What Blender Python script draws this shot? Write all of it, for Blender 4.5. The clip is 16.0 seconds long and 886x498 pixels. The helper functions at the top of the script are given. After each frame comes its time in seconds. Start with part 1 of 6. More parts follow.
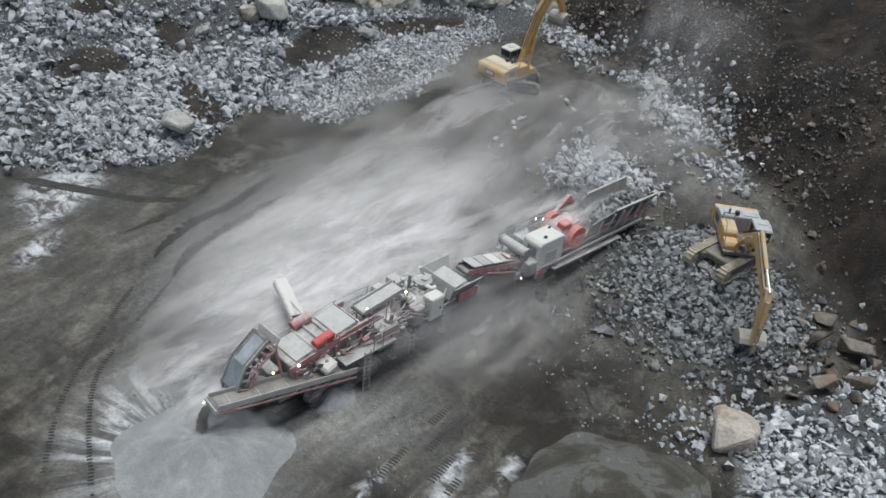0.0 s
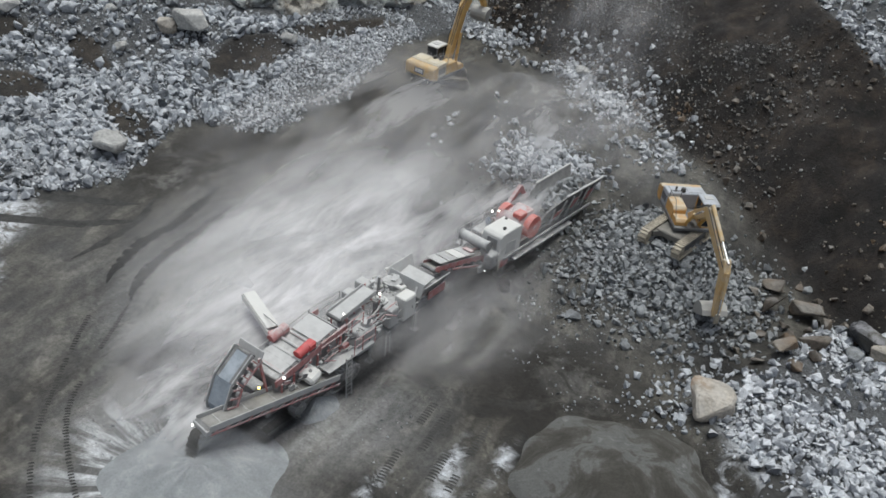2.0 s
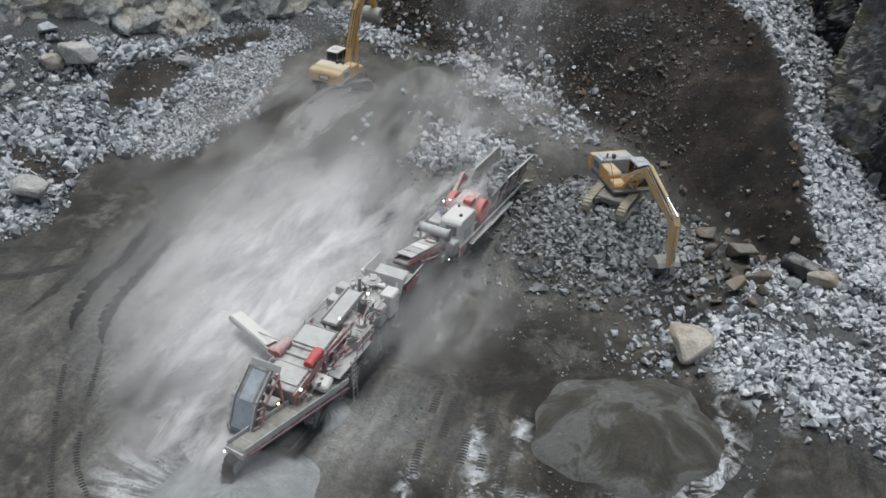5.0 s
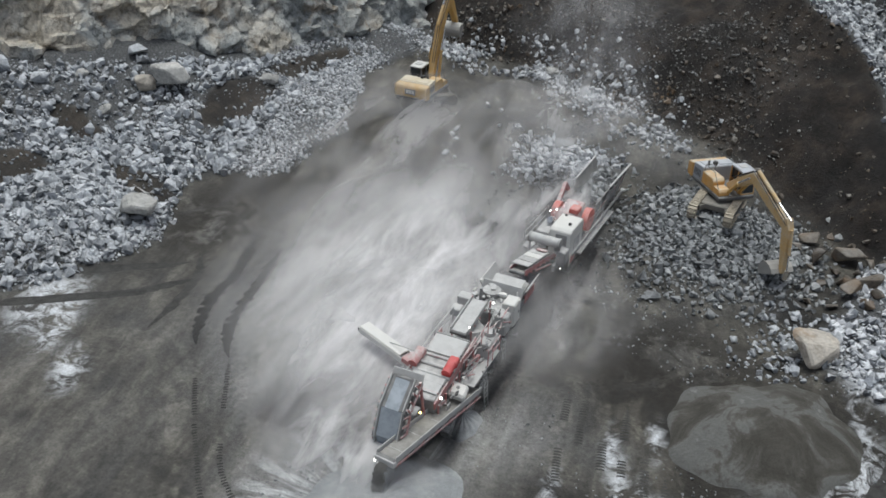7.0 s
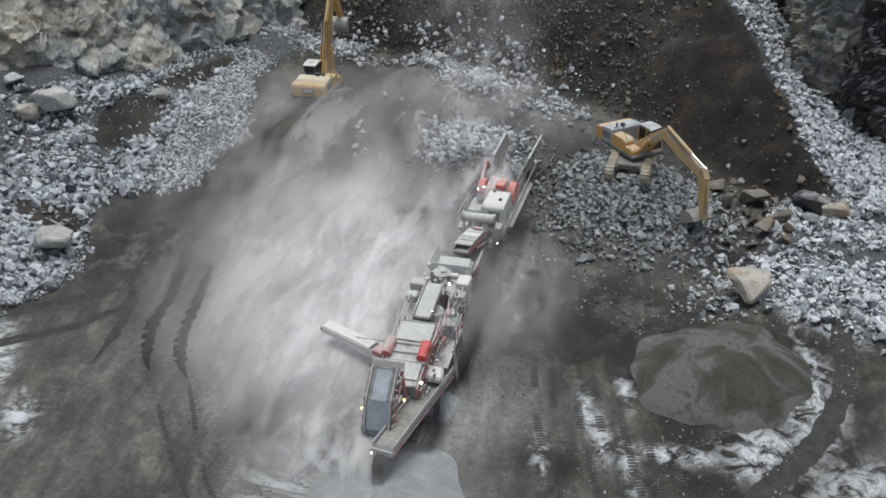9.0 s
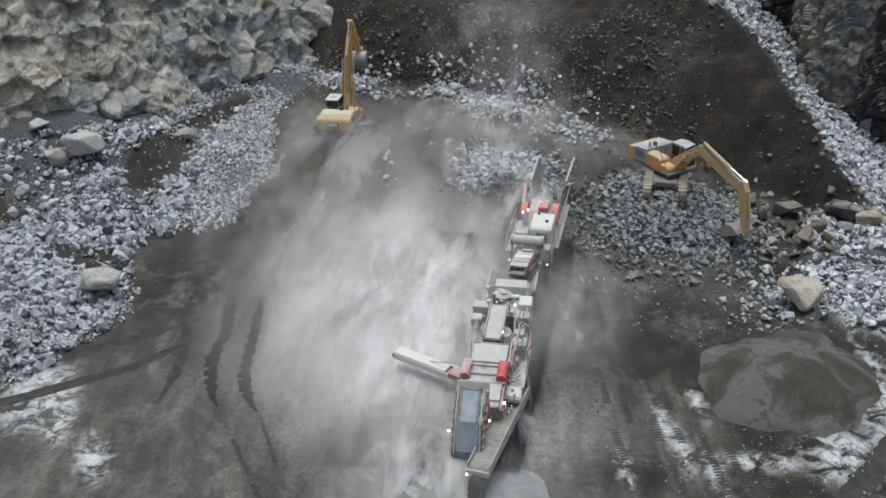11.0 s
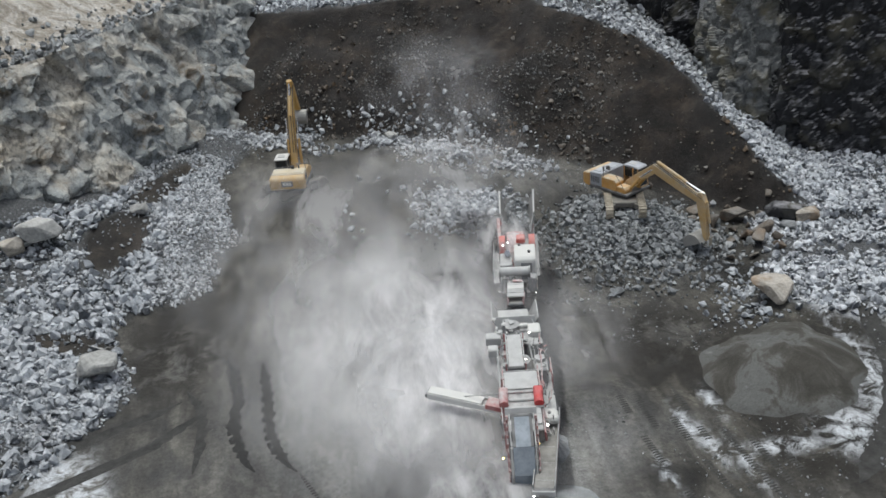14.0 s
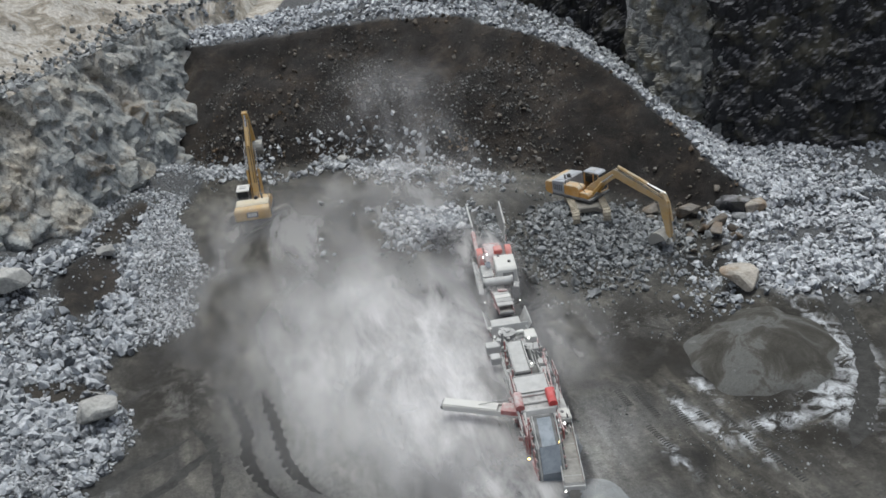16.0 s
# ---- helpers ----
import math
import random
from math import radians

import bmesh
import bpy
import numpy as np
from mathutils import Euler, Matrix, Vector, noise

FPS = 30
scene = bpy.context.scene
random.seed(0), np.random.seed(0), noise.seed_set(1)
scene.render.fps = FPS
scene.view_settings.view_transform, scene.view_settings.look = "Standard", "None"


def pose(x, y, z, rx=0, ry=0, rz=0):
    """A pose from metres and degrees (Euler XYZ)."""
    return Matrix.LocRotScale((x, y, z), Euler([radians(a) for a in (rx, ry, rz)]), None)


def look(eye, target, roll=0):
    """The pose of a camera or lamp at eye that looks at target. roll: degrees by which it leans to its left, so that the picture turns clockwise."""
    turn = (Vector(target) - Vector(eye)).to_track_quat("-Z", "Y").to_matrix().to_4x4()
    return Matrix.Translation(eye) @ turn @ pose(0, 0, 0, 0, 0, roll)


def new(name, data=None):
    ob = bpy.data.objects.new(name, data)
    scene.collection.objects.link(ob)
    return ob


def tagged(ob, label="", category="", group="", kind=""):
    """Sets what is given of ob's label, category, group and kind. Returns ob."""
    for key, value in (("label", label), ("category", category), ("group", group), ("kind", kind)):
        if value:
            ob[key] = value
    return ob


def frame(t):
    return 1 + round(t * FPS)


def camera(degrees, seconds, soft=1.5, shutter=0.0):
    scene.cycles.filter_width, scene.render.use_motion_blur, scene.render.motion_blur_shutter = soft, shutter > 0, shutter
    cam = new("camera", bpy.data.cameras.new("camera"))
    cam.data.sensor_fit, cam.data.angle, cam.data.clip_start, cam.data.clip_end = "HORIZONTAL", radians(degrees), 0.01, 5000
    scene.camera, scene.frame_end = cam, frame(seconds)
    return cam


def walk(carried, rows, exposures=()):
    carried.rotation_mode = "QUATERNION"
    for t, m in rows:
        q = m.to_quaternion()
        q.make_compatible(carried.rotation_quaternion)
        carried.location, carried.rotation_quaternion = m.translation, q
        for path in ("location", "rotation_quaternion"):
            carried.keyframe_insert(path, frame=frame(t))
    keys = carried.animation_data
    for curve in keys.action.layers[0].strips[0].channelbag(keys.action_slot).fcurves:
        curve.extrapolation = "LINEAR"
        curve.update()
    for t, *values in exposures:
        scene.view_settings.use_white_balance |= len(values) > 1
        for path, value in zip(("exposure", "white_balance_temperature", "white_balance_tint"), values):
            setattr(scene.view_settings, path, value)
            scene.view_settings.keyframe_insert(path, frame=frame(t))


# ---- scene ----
from mathutils import kdtree
cam = camera(51.00, 16.0, 1.65)
PATH = [
    (0, (29.997, -22.360, 34.066), (23.726, -16.829, 28.580), 7.93),
    (0.5, (29.478, -23.013, 33.897), (23.436, -17.202, 28.445), 7.85),
    (1, (28.899, -23.664, 33.719), (23.075, -17.592, 28.314), 7.68),
    (1.5, (28.234, -24.443, 33.546), (22.553, -18.211, 28.171), 7.43),
    (2, (27.522, -25.289, 33.410), (21.952, -18.938, 28.058), 7.09),
    (2.5, (26.707, -26.197, 33.313), (21.241, -19.741, 27.980), 6.76),
    (3, (25.938, -27.116, 33.181), (20.605, -20.528, 27.874), 6.21),
    (3.5, (25.138, -27.999, 33.040), (20.148, -21.110, 27.782), 5.81),
    (3.7, (24.836, -28.385, 33.003), (19.971, -21.397, 27.759), 5.77),
    (5.8, (20.947, -32.253, 32.463), (16.758, -24.736, 27.368), 3.76),
    (6, (20.490, -32.546, 32.417), (16.224, -25.040, 27.371), 3.47),
    (6.5, (19.326, -33.387, 32.201), (14.899, -25.926, 27.227), 2.90),
    (7, (18.225, -34.197, 32.016), (13.646, -26.854, 27.006), 2.35),
    (7.5, (17.195, -34.909, 31.868), (12.604, -27.596, 26.824), 1.76),
    (8, (16.276, -35.556, 31.745), (12.070, -28.015, 26.700), 1.25),
    (8.5, (15.390, -36.234, 31.689), (11.760, -28.403, 26.640), 0.60),
    (8.7, (14.999, -36.508, 31.682), (11.578, -28.591, 26.620), 0.34),
    (10.8, (10.221, -39.095, 31.300), (7.177, -30.855, 26.521), -1.99),
    (11, (9.731, -39.325, 31.285), (6.681, -31.041, 26.587), -2.20),
    (11.5, (8.446, -39.923, 31.415), (5.401, -31.535, 26.901), -2.72),
    (12, (7.336, -40.535, 31.575), (4.396, -32.022, 27.230), -3.26),
    (12.5, (6.246, -41.154, 31.716), (3.575, -32.526, 27.424), -3.73),
    (13, (5.158, -41.780, 31.878), (2.822, -33.076, 27.544), -4.21),
    (13.5, (4.101, -42.425, 32.087), (2.072, -33.665, 27.712), -4.79),
    (14, (2.912, -43.010, 32.389), (1.117, -34.184, 28.045), -5.25),
    (14.5, (1.731, -43.599, 32.713), (0.171, -34.707, 28.411), -5.71),
    (15, (0.499, -44.174, 33.061), (-0.811, -35.223, 28.801), -6.27),
    (15.5, (-0.777, -44.713, 33.449), (-1.832, -35.722, 29.200), -6.64),
    (16, (-2.133, -45.289, 33.775), (-2.928, -36.290, 29.488), -7.10),
]
walk(cam, [(t, look(eye, target, roll)) for t, eye, target, roll in PATH])

# ---------------------------------------------------------------- light
world = bpy.data.worlds.new("sky")
scene.world = world
world.use_nodes = True
wt = world.node_tree
wt.nodes.clear()
sky = wt.nodes.new("ShaderNodeTexSky")
sky.sky_type = "NISHITA"
sky.sun_disc = False
sky.sun_elevation, sky.sun_rotation = radians(82), radians(-23)
sky.dust_density, sky.air_density, sky.ozone_density = 4.0, 1.0, 1.0
soft_sky = wt.nodes.new("ShaderNodeHueSaturation")
soft_sky.inputs["Saturation"].default_value = 0.5
bgd = wt.nodes.new("ShaderNodeBackground")
bgd.inputs["Strength"].default_value = 0.112
wout = wt.nodes.new("ShaderNodeOutputWorld")
wt.links.new(sky.outputs[0], soft_sky.inputs["Color"])
wt.links.new(soft_sky.outputs[0], bgd.inputs["Color"])
wt.links.new(bgd.outputs[0], wout.inputs[0])
sun = new("sun", bpy.data.lights.new("sun", "SUN"))
sun.data.energy, sun.data.angle, sun.data.color = 1.5, radians(34), (0.945, 1.0, 0.965)
sun.matrix_world = look((-6, 14, 120), (0, 0, 0))

# ---------------------------------------------------------------- node helpers
def mat_new(name):
    m = bpy.data.materials.new(name)
    m.use_nodes = True
    nt = m.node_tree
    return m, nt, nt.nodes["Principled BSDF"]

def nd(nt, kind, **kw):
    n = nt.nodes.new(kind)
    for k, v in kw.items():
        n.inputs[k].default_value = v
    return n

def noise_n(nt, vec, scale, detail=5.0, rough=0.6, distort=0.0):
    n = nd(nt, "ShaderNodeTexNoise", Scale=scale, Detail=detail, Roughness=rough, Distortion=distort)
    if vec is not None:
        nt.links.new(vec, n.inputs["Vector"])
    return n.outputs["Fac"]

def ramp(nt, fac, *stops):
    r = nt.nodes.new("ShaderNodeValToRGB")
    e = r.color_ramp.elements
    while len(e) < len(stops):
        e.new(0.5)
    for i, (p, c) in enumerate(stops):
        e[i].position = p
        e[i].color = (*c, 1) if isinstance(c, tuple) else (c, c, c, 1)
    nt.links.new(fac, r.inputs["Fac"])
    return r.outputs["Color"]

def mixc(nt, fac, a, b, mode="MIX"):
    m = nt.nodes.new("ShaderNodeMix")
    m.data_type, m.blend_type = "RGBA", mode
    for key, v in (("Factor", fac), ("A", a), ("B", b)):
        s = [i for i in m.inputs if i.name == key and i.type == ("VALUE" if key == "Factor" else "RGBA")][0]
        if isinstance(v, (int, float)):
            s.default_value = v
        elif isinstance(v, tuple):
            s.default_value = (*v, 1)
        else:
            nt.links.new(v, s)
    return [o for o in m.outputs if o.type == "RGBA"][0]

def maths(nt, op, a, b=None, clamp=False):
    m = nt.nodes.new("ShaderNodeMath")
    m.operation, m.use_clamp = op, clamp
    for i, v in enumerate((a, b)):
        if v is None:
            continue
        if isinstance(v, (int, float)):
            m.inputs[i].default_value = v
        else:
            nt.links.new(v, m.inputs[i])
    return m.outputs[0]

def upness(nt, lo=0.2, hi=0.9):
    g = nt.nodes.new("ShaderNodeNewGeometry")
    s = nt.nodes.new("ShaderNodeSeparateXYZ")
    nt.links.new(g.outputs["Normal"], s.inputs[0])
    r = nd(nt, "ShaderNodeMapRange", **{"From Min": lo, "From Max": hi})
    nt.links.new(s.outputs["Z"], r.inputs["Value"])
    return r.outputs[0]

def coords(nt):
    return nt.nodes.new("ShaderNodeNewGeometry").outputs["Position"]

def obj_coords(nt):
    return nt.nodes.new("ShaderNodeTexCoord").outputs["Object"]

def attr(nt, name):
    a = nt.nodes.new("ShaderNodeAttribute")
    a.attribute_name = name
    return a.outputs["Fac"]

def bump(nt, bsdf, height, strength=0.5, dist=0.1):
    b = nd(nt, "ShaderNodeBump", Strength=strength, Distance=dist)
    nt.links.new(height, b.inputs["Height"])
    nt.links.new(b.outputs[0], bsdf.inputs["Normal"])

# ---------------------------------------------------------------- materials
def rock_material(name, dark, mid, light, top, top_amount, warm=None):
    """Broken stone: each stone its own grey, grain, pale powder lying on the upward faces."""
    m, nt, b = mat_new(name)
    p = coords(nt)
    isl = nt.nodes.new("ShaderNodeNewGeometry").outputs["Random Per Island"]
    base = ramp(nt, isl, (0.0, dark), (0.45, mid), (1.0, light))
    grain = noise_n(nt, p, 5.0, 6, 0.7)
    base = mixc(nt, 0.75, base, ramp(nt, grain, (0.25, 0.35), (0.75, 1.5)), "MULTIPLY")
    broad = ramp(nt, noise_n(nt, p, 0.55, 5, 0.7), (0.28, 0.5), (0.72, 1.4))
    base = mixc(nt, 0.8, base, broad, "MULTIPLY")
    if warm:
        w = ramp(nt, noise_n(nt, p, 0.35, 3), (0.5, 0.0), (0.7, 1.0))
        base = mixc(nt, maths(nt, "MULTIPLY", w, 0.7), base, warm)
    patch = ramp(nt, noise_n(nt, p, 1.6, 4, 0.65), (0.38, 0.0), (0.62, 1.0))
    powder = maths(nt, "MULTIPLY", maths(nt, "MULTIPLY", upness(nt, 0.15, 0.8), patch), top_amount)
    base = mixc(nt, powder, base, top)
    nt.links.new(base, b.inputs["Base Color"])
    b.inputs["Roughness"].default_value = 0.88
    bump(nt, b, noise_n(nt, p, 9.0, 6, 0.7), 0.7, 0.08)
    return m

M_SCREE = rock_material("scree_stone", (0.09, 0.10, 0.11), (0.33, 0.355, 0.38), (0.58, 0.61, 0.64), (0.70, 0.73, 0.76), 0.75)
M_FINE = rock_material("crushed_stone", (0.20, 0.215, 0.23), (0.43, 0.45, 0.47), (0.64, 0.665, 0.69), (0.76, 0.78, 0.80), 0.7)
M_FEED = rock_material("feed_stone", (0.06, 0.065, 0.066), (0.225, 0.24, 0.245), (0.47, 0.49, 0.49), (0.52, 0.54, 0.56), 0.5)
M_EAST = rock_material("frosted_stone", (0.10, 0.11, 0.12), (0.34, 0.36, 0.39), (0.66, 0.69, 0.72), (0.80, 0.83, 0.86), 0.9)
M_BROWN = rock_material("rusty_stone", (0.07, 0.055, 0.042), (0.14, 0.115, 0.09), (0.24, 0.22, 0.19), (0.34, 0.34, 0.33), 0.4, (0.20, 0.12, 0.055))
M_SLOPE = rock_material("soil_stone", (0.03, 0.027, 0.023), (0.10, 0.094, 0.085), (0.30, 0.30, 0.29), (0.40, 0.41, 0.41), 0.45, (0.11, 0.08, 0.05))
M_BOULDER = rock_material("pale_boulder", (0.36, 0.36, 0.34), (0.42, 0.42, 0.40), (0.47, 0.47, 0.45), (0.62, 0.62, 0.60), 0.6)
M_BEIGE = rock_material("beige_boulder", (0.40, 0.36, 0.30), (0.44, 0.40, 0.34), (0.48, 0.44, 0.38), (0.62, 0.60, 0.56), 0.5, (0.34, 0.22, 0.12))
M_WALL = rock_material("dark_wall_stone", (0.017, 0.018, 0.020), (0.045, 0.047, 0.052), (0.115, 0.119, 0.124), (0.52, 0.52, 0.54), 0.55, (0.13, 0.12, 0.085))
M_BUTTRESS = rock_material("grey_buttress_stone", (0.07, 0.077, 0.08), (0.17, 0.18, 0.18), (0.30, 0.30, 0.28), (0.46, 0.46, 0.43), 0.7, (0.30, 0.26, 0.165))

def cliff_material():
    """Weathered rock: beige and blue-grey sheets, rust runs, hairline joints, a little powder."""
    m, nt, b = mat_new("cliff_stone")
    p = coords(nt)
    sx = nt.nodes.new("ShaderNodeSeparateXYZ")
    nt.links.new(p, sx.inputs[0])
    drift = maths(nt, "MULTIPLY", maths(nt, "ADD", sx.outputs["X"], 44.0), -0.011)
    sheet = maths(nt, "ADD", noise_n(nt, p, 0.16, 6, 0.65, 0.8), drift)
    c = ramp(nt, sheet, (0.36, (0.33, 0.355, 0.36)), (0.48, (0.46, 0.48, 0.47)), (0.57, (0.51, 0.49, 0.44)), (0.68, (0.60, 0.55, 0.46)))
    c = mixc(nt, 0.8, c, ramp(nt, noise_n(nt, p, 0.9, 7, 0.7, 0.6), (0.28, 0.5), (0.72, 1.45)), "MULTIPLY")
    c = mixc(nt, 0.7, c, ramp(nt, noise_n(nt, p, 5.5, 6, 0.75), (0.28, 0.55), (0.72, 1.4)), "MULTIPLY")
    rust = ramp(nt, noise_n(nt, p, 0.3, 5, 0.7, 1.0), (0.55, 0.0), (0.70, 0.75))
    c = mixc(nt, rust, c, (0.25, 0.175, 0.10))
    crack = ramp(nt, maths(nt, "ABSOLUTE", maths(nt, "SUBTRACT", noise_n(nt, p, 0.6, 8, 0.68, 0.8), 0.5)), (0.0, 0.35), (0.022, 1.0))
    c = mixc(nt, 0.7, c, crack, "MULTIPLY")
    powder = maths(nt, "MULTIPLY", upness(nt, 0.35, 0.9), ramp(nt, noise_n(nt, p, 1.3, 5, 0.7), (0.42, 0.0), (0.62, 0.55)))
    c = mixc(nt, powder, c, (0.56, 0.55, 0.51))
    nt.links.new(c, b.inputs["Base Color"])
    b.inputs["Roughness"].default_value = 0.9
    h = maths(nt, "ADD", noise_n(nt, p, 3.0, 8, 0.72), maths(nt, "MULTIPLY", crack, 0.4))
    bump(nt, b, h, 0.9, 0.20)
    return m
M_CLIFF = cliff_material()

HEAP = (-0.25, -9.5)

def ground_material():
    """Trodden quarry floor: wet dark grit, pale stone powder with haze painted in, brown soil on the face, frost
    patches, old wheel marks.
    """
    m, nt, b = mat_new("quarry_ground")
    p = coords(nt)
    big = noise_n(nt, p, 0.19, 8, 0.68, 0.8)
    mid = noise_n(nt, p, 0.9, 7, 0.7, 0.15)
    fine = noise_n(nt, p, 7.0, 5, 0.75)
    floor_c = ramp(nt, big, (0.36, (0.012, 0.0115, 0.010)), (0.45, (0.030, 0.0275, 0.0225)), (0.52, (0.070, 0.066, 0.056)), (0.62, (0.095, 0.090, 0.078)), (0.76, (0.050, 0.047, 0.040)))
    floor_c = mixc(nt, 0.7, floor_c, ramp(nt, mid, (0.25, 0.35), (0.75, 1.6)), "MULTIPLY")
    # mud smeared along the haul way
    smear = nd(nt, "ShaderNodeMapping")
    smear.vector_type = "TEXTURE"
    smear.inputs["Rotation"].default_value = (0, 0, radians(24))
    smear.inputs["Scale"].default_value = (1.3, 4.5, 2.0)
    nt.links.new(p, smear.inputs["Vector"])
    sm_n = noise_n(nt, smear.outputs[0], 0.9, 7, 0.66, 0.6)
    floor_c = mixc(nt, 0.8, floor_c, ramp(nt, sm_n, (0.36, 0.35), (0.5, 1.0), (0.64, 2.0)), "MULTIPLY")
    # pale powder drifted off the machines, in streaks; its paleness also paints in the haze
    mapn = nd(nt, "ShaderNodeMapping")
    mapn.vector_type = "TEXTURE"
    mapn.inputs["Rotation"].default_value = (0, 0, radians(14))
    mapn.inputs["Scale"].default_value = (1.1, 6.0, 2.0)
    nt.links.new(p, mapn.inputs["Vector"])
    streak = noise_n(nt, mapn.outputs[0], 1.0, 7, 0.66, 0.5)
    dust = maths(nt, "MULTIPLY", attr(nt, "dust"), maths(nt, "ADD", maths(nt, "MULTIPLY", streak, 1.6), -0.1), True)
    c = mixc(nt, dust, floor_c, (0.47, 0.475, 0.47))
    # brown soil of the dug face
    soil_c = ramp(nt, noise_n(nt, p, 0.3, 6, 0.68, 0.5), (0.34, (0.005, 0.0043, 0.0038)), (0.50, (0.014, 0.011, 0.009)), (0.62, (0.036, 0.027, 0.02)), (0.76, (0.024, 0.0235, 0.022)))
    soil_c = mixc(nt, 0.8, soil_c, ramp(nt, mid, (0.28, 0.4), (0.72, 1.9)), "MULTIPLY")
    clod = ramp(nt, noise_n(nt, p, 2.2, 7, 0.8), (0.56, 0.0), (0.68, 0.55))
    soil_c = mixc(nt, clod, soil_c, (0.075, 0.066, 0.055))
    c = mixc(nt, attr(nt, "soil"), c, soil_c)
    # grey grit between the stones
    grit_c = ramp(nt, fine, (0.30, (0.022, 0.023, 0.024)), (0.72, (0.17, 0.178, 0.185)))
    c = mixc(nt, attr(nt, "grit"), c, grit_c)
    bench_c = ramp(nt, noise_n(nt, p, 0.35, 8, 0.7, 1.5), (0.34, (0.20, 0.18, 0.15)), (0.47, (0.40, 0.36, 0.30)), (0.56, (0.62, 0.60, 0.56)), (0.68, (0.34, 0.30, 0.24)))
    c = mixc(nt, attr(nt, "bench"), c, bench_c)
    # frost and wheel marks
    wet = maths(nt, "MULTIPLY", attr(nt, "wet"), ramp(nt, noise_n(nt, p, 0.36, 9, 0.72, 0.5), (0.40, 0.0), (0.52, 1.0)), True)
    c = mixc(nt, wet, c, (0.022, 0.0195, 0.0155))
    # powder blown out in rays round the foot of the product heap
    sep = nt.nodes.new("ShaderNodeSeparateXYZ")
    nt.links.new(p, sep.inputs[0])
    dx, dy = maths(nt, "SUBTRACT", sep.outputs["X"], HEAP[0] + 0.6), maths(nt, "SUBTRACT", sep.outputs["Y"], HEAP[1] - 0.3)
    polar = nt.nodes.new("ShaderNodeCombineXYZ")
    nt.links.new(maths(nt, "MULTIPLY", maths(nt, "ARCTAN2", dx, dy), 3.4), polar.inputs["X"])
    nt.links.new(maths(nt, "MULTIPLY", sep.outputs["X"], 0.10), polar.inputs["Y"])
    rays = ramp(nt, noise_n(nt, polar.outputs[0], 2.6, 4, 0.6, 0.25), (0.44, 0.0), (0.58, 1.0))
    spray = maths(nt, "MULTIPLY", attr(nt, "spray"), rays, True)
    c = mixc(nt, spray, c, (0.64, 0.66, 0.67))
    fr = maths(nt, "MULTIPLY", attr(nt, "frost"), ramp(nt, noise_n(nt, p, 0.8, 5, 0.7, 1.0), (0.44, 0.0), (0.58, 1.0)), True)
    c = mixc(nt, fr, c, (0.66, 0.69, 0.72))
    rut = maths(nt, "MULTIPLY", maths(nt, "MULTIPLY", attr(nt, "rut"), 0.45), ramp(nt, mid, (0.2, 0.55), (0.6, 1.0)), True)
    c = mixc(nt, rut, c, (0.032, 0.032, 0.031))
    c = mixc(nt, 0.5, c, ramp(nt, fine, (0.28, 0.45), (0.72, 1.55)), "MULTIPLY")
    c = mixc(nt, 0.6, c, ramp(nt, noise_n(nt, p, 2.6, 6, 0.75), (0.3, 0.5), (0.7, 1.5)), "MULTIPLY")
    nt.links.new(c, b.inputs["Base Color"])
    rg = ramp(nt, big, (0.3, 0.55), (0.6, 0.95))
    nt.links.new(rg, b.inputs["Roughness"])
    h = maths(nt, "ADD", maths(nt, "MULTIPLY", mid, 0.6), maths(nt, "MULTIPLY", fine, 0.4))
    bump(nt, b, h, 0.9, 0.30)
    return m

M_GROUND = ground_material()

def painted(name, col, dust_amount, rough=0.5, metal=0.0, dust_col=(0.60, 0.605, 0.595), rust=0.25, side=0.38):
    """Machine paint under stone powder, which lies thickest on the upward faces."""
    m, nt, b = mat_new(name)
    p = coords(nt)
    n1 = noise_n(nt, p, 1.7, 6, 0.7)
    n2 = noise_n(nt, p, 14.0, 4, 0.7)
    c = mixc(nt, maths(nt, "MULTIPLY", ramp(nt, n2, (0.55, 0.0), (0.72, 1.0)), rust), col, (0.09, 0.06, 0.045))
    film = maths(nt, "ADD", maths(nt, "MULTIPLY", upness(nt, -0.2, 0.75), 1.0 - side), side)
    film = maths(nt, "MULTIPLY", film, maths(nt, "MULTIPLY", ramp(nt, n1, (0.32, 0.35), (0.62, 1.2)), dust_amount), True)
    c = mixc(nt, film, c, dust_col)
    nt.links.new(c, b.inputs["Base Color"])
    b.inputs["Metallic"].default_value = metal
    nt.links.new(mixc(nt, film, (rough,) * 3, (0.95,) * 3), b.inputs["Roughness"])
    bump(nt, b, n2, 0.25, 0.02)
    return m

M_GREY = painted("dusty_grey_steel", (0.15, 0.15, 0.15), 0.8)
M_LIGHT = painted("dusty_pale_steel", (0.40, 0.405, 0.40), 0.78)
M_WHITE = painted("white_enamel", (0.74, 0.74, 0.71), 0.55, 0.45, dust_col=(0.66, 0.66, 0.63), rust=0.05)
M_RED = painted("dusty_red_paint", (0.42, 0.03, 0.025), 0.95, dust_col=(0.60, 0.55, 0.54))
M_BRIGHTRED = painted("bright_red_paint", (0.62, 0.02, 0.02), 0.22)
M_DRUM = painted("salmon_red_drum", (0.66, 0.08, 0.055), 0.62, dust_col=(0.66, 0.50, 0.47))
M_DARK = painted("dark_gap_steel", (0.03, 0.03, 0.032), 0.35)
M_BELT = painted("blue_grey_rubber_belt", (0.17, 0.205, 0.24), 0.7, 0.8, dust_col=(0.47, 0.52, 0.57), rust=0.0)
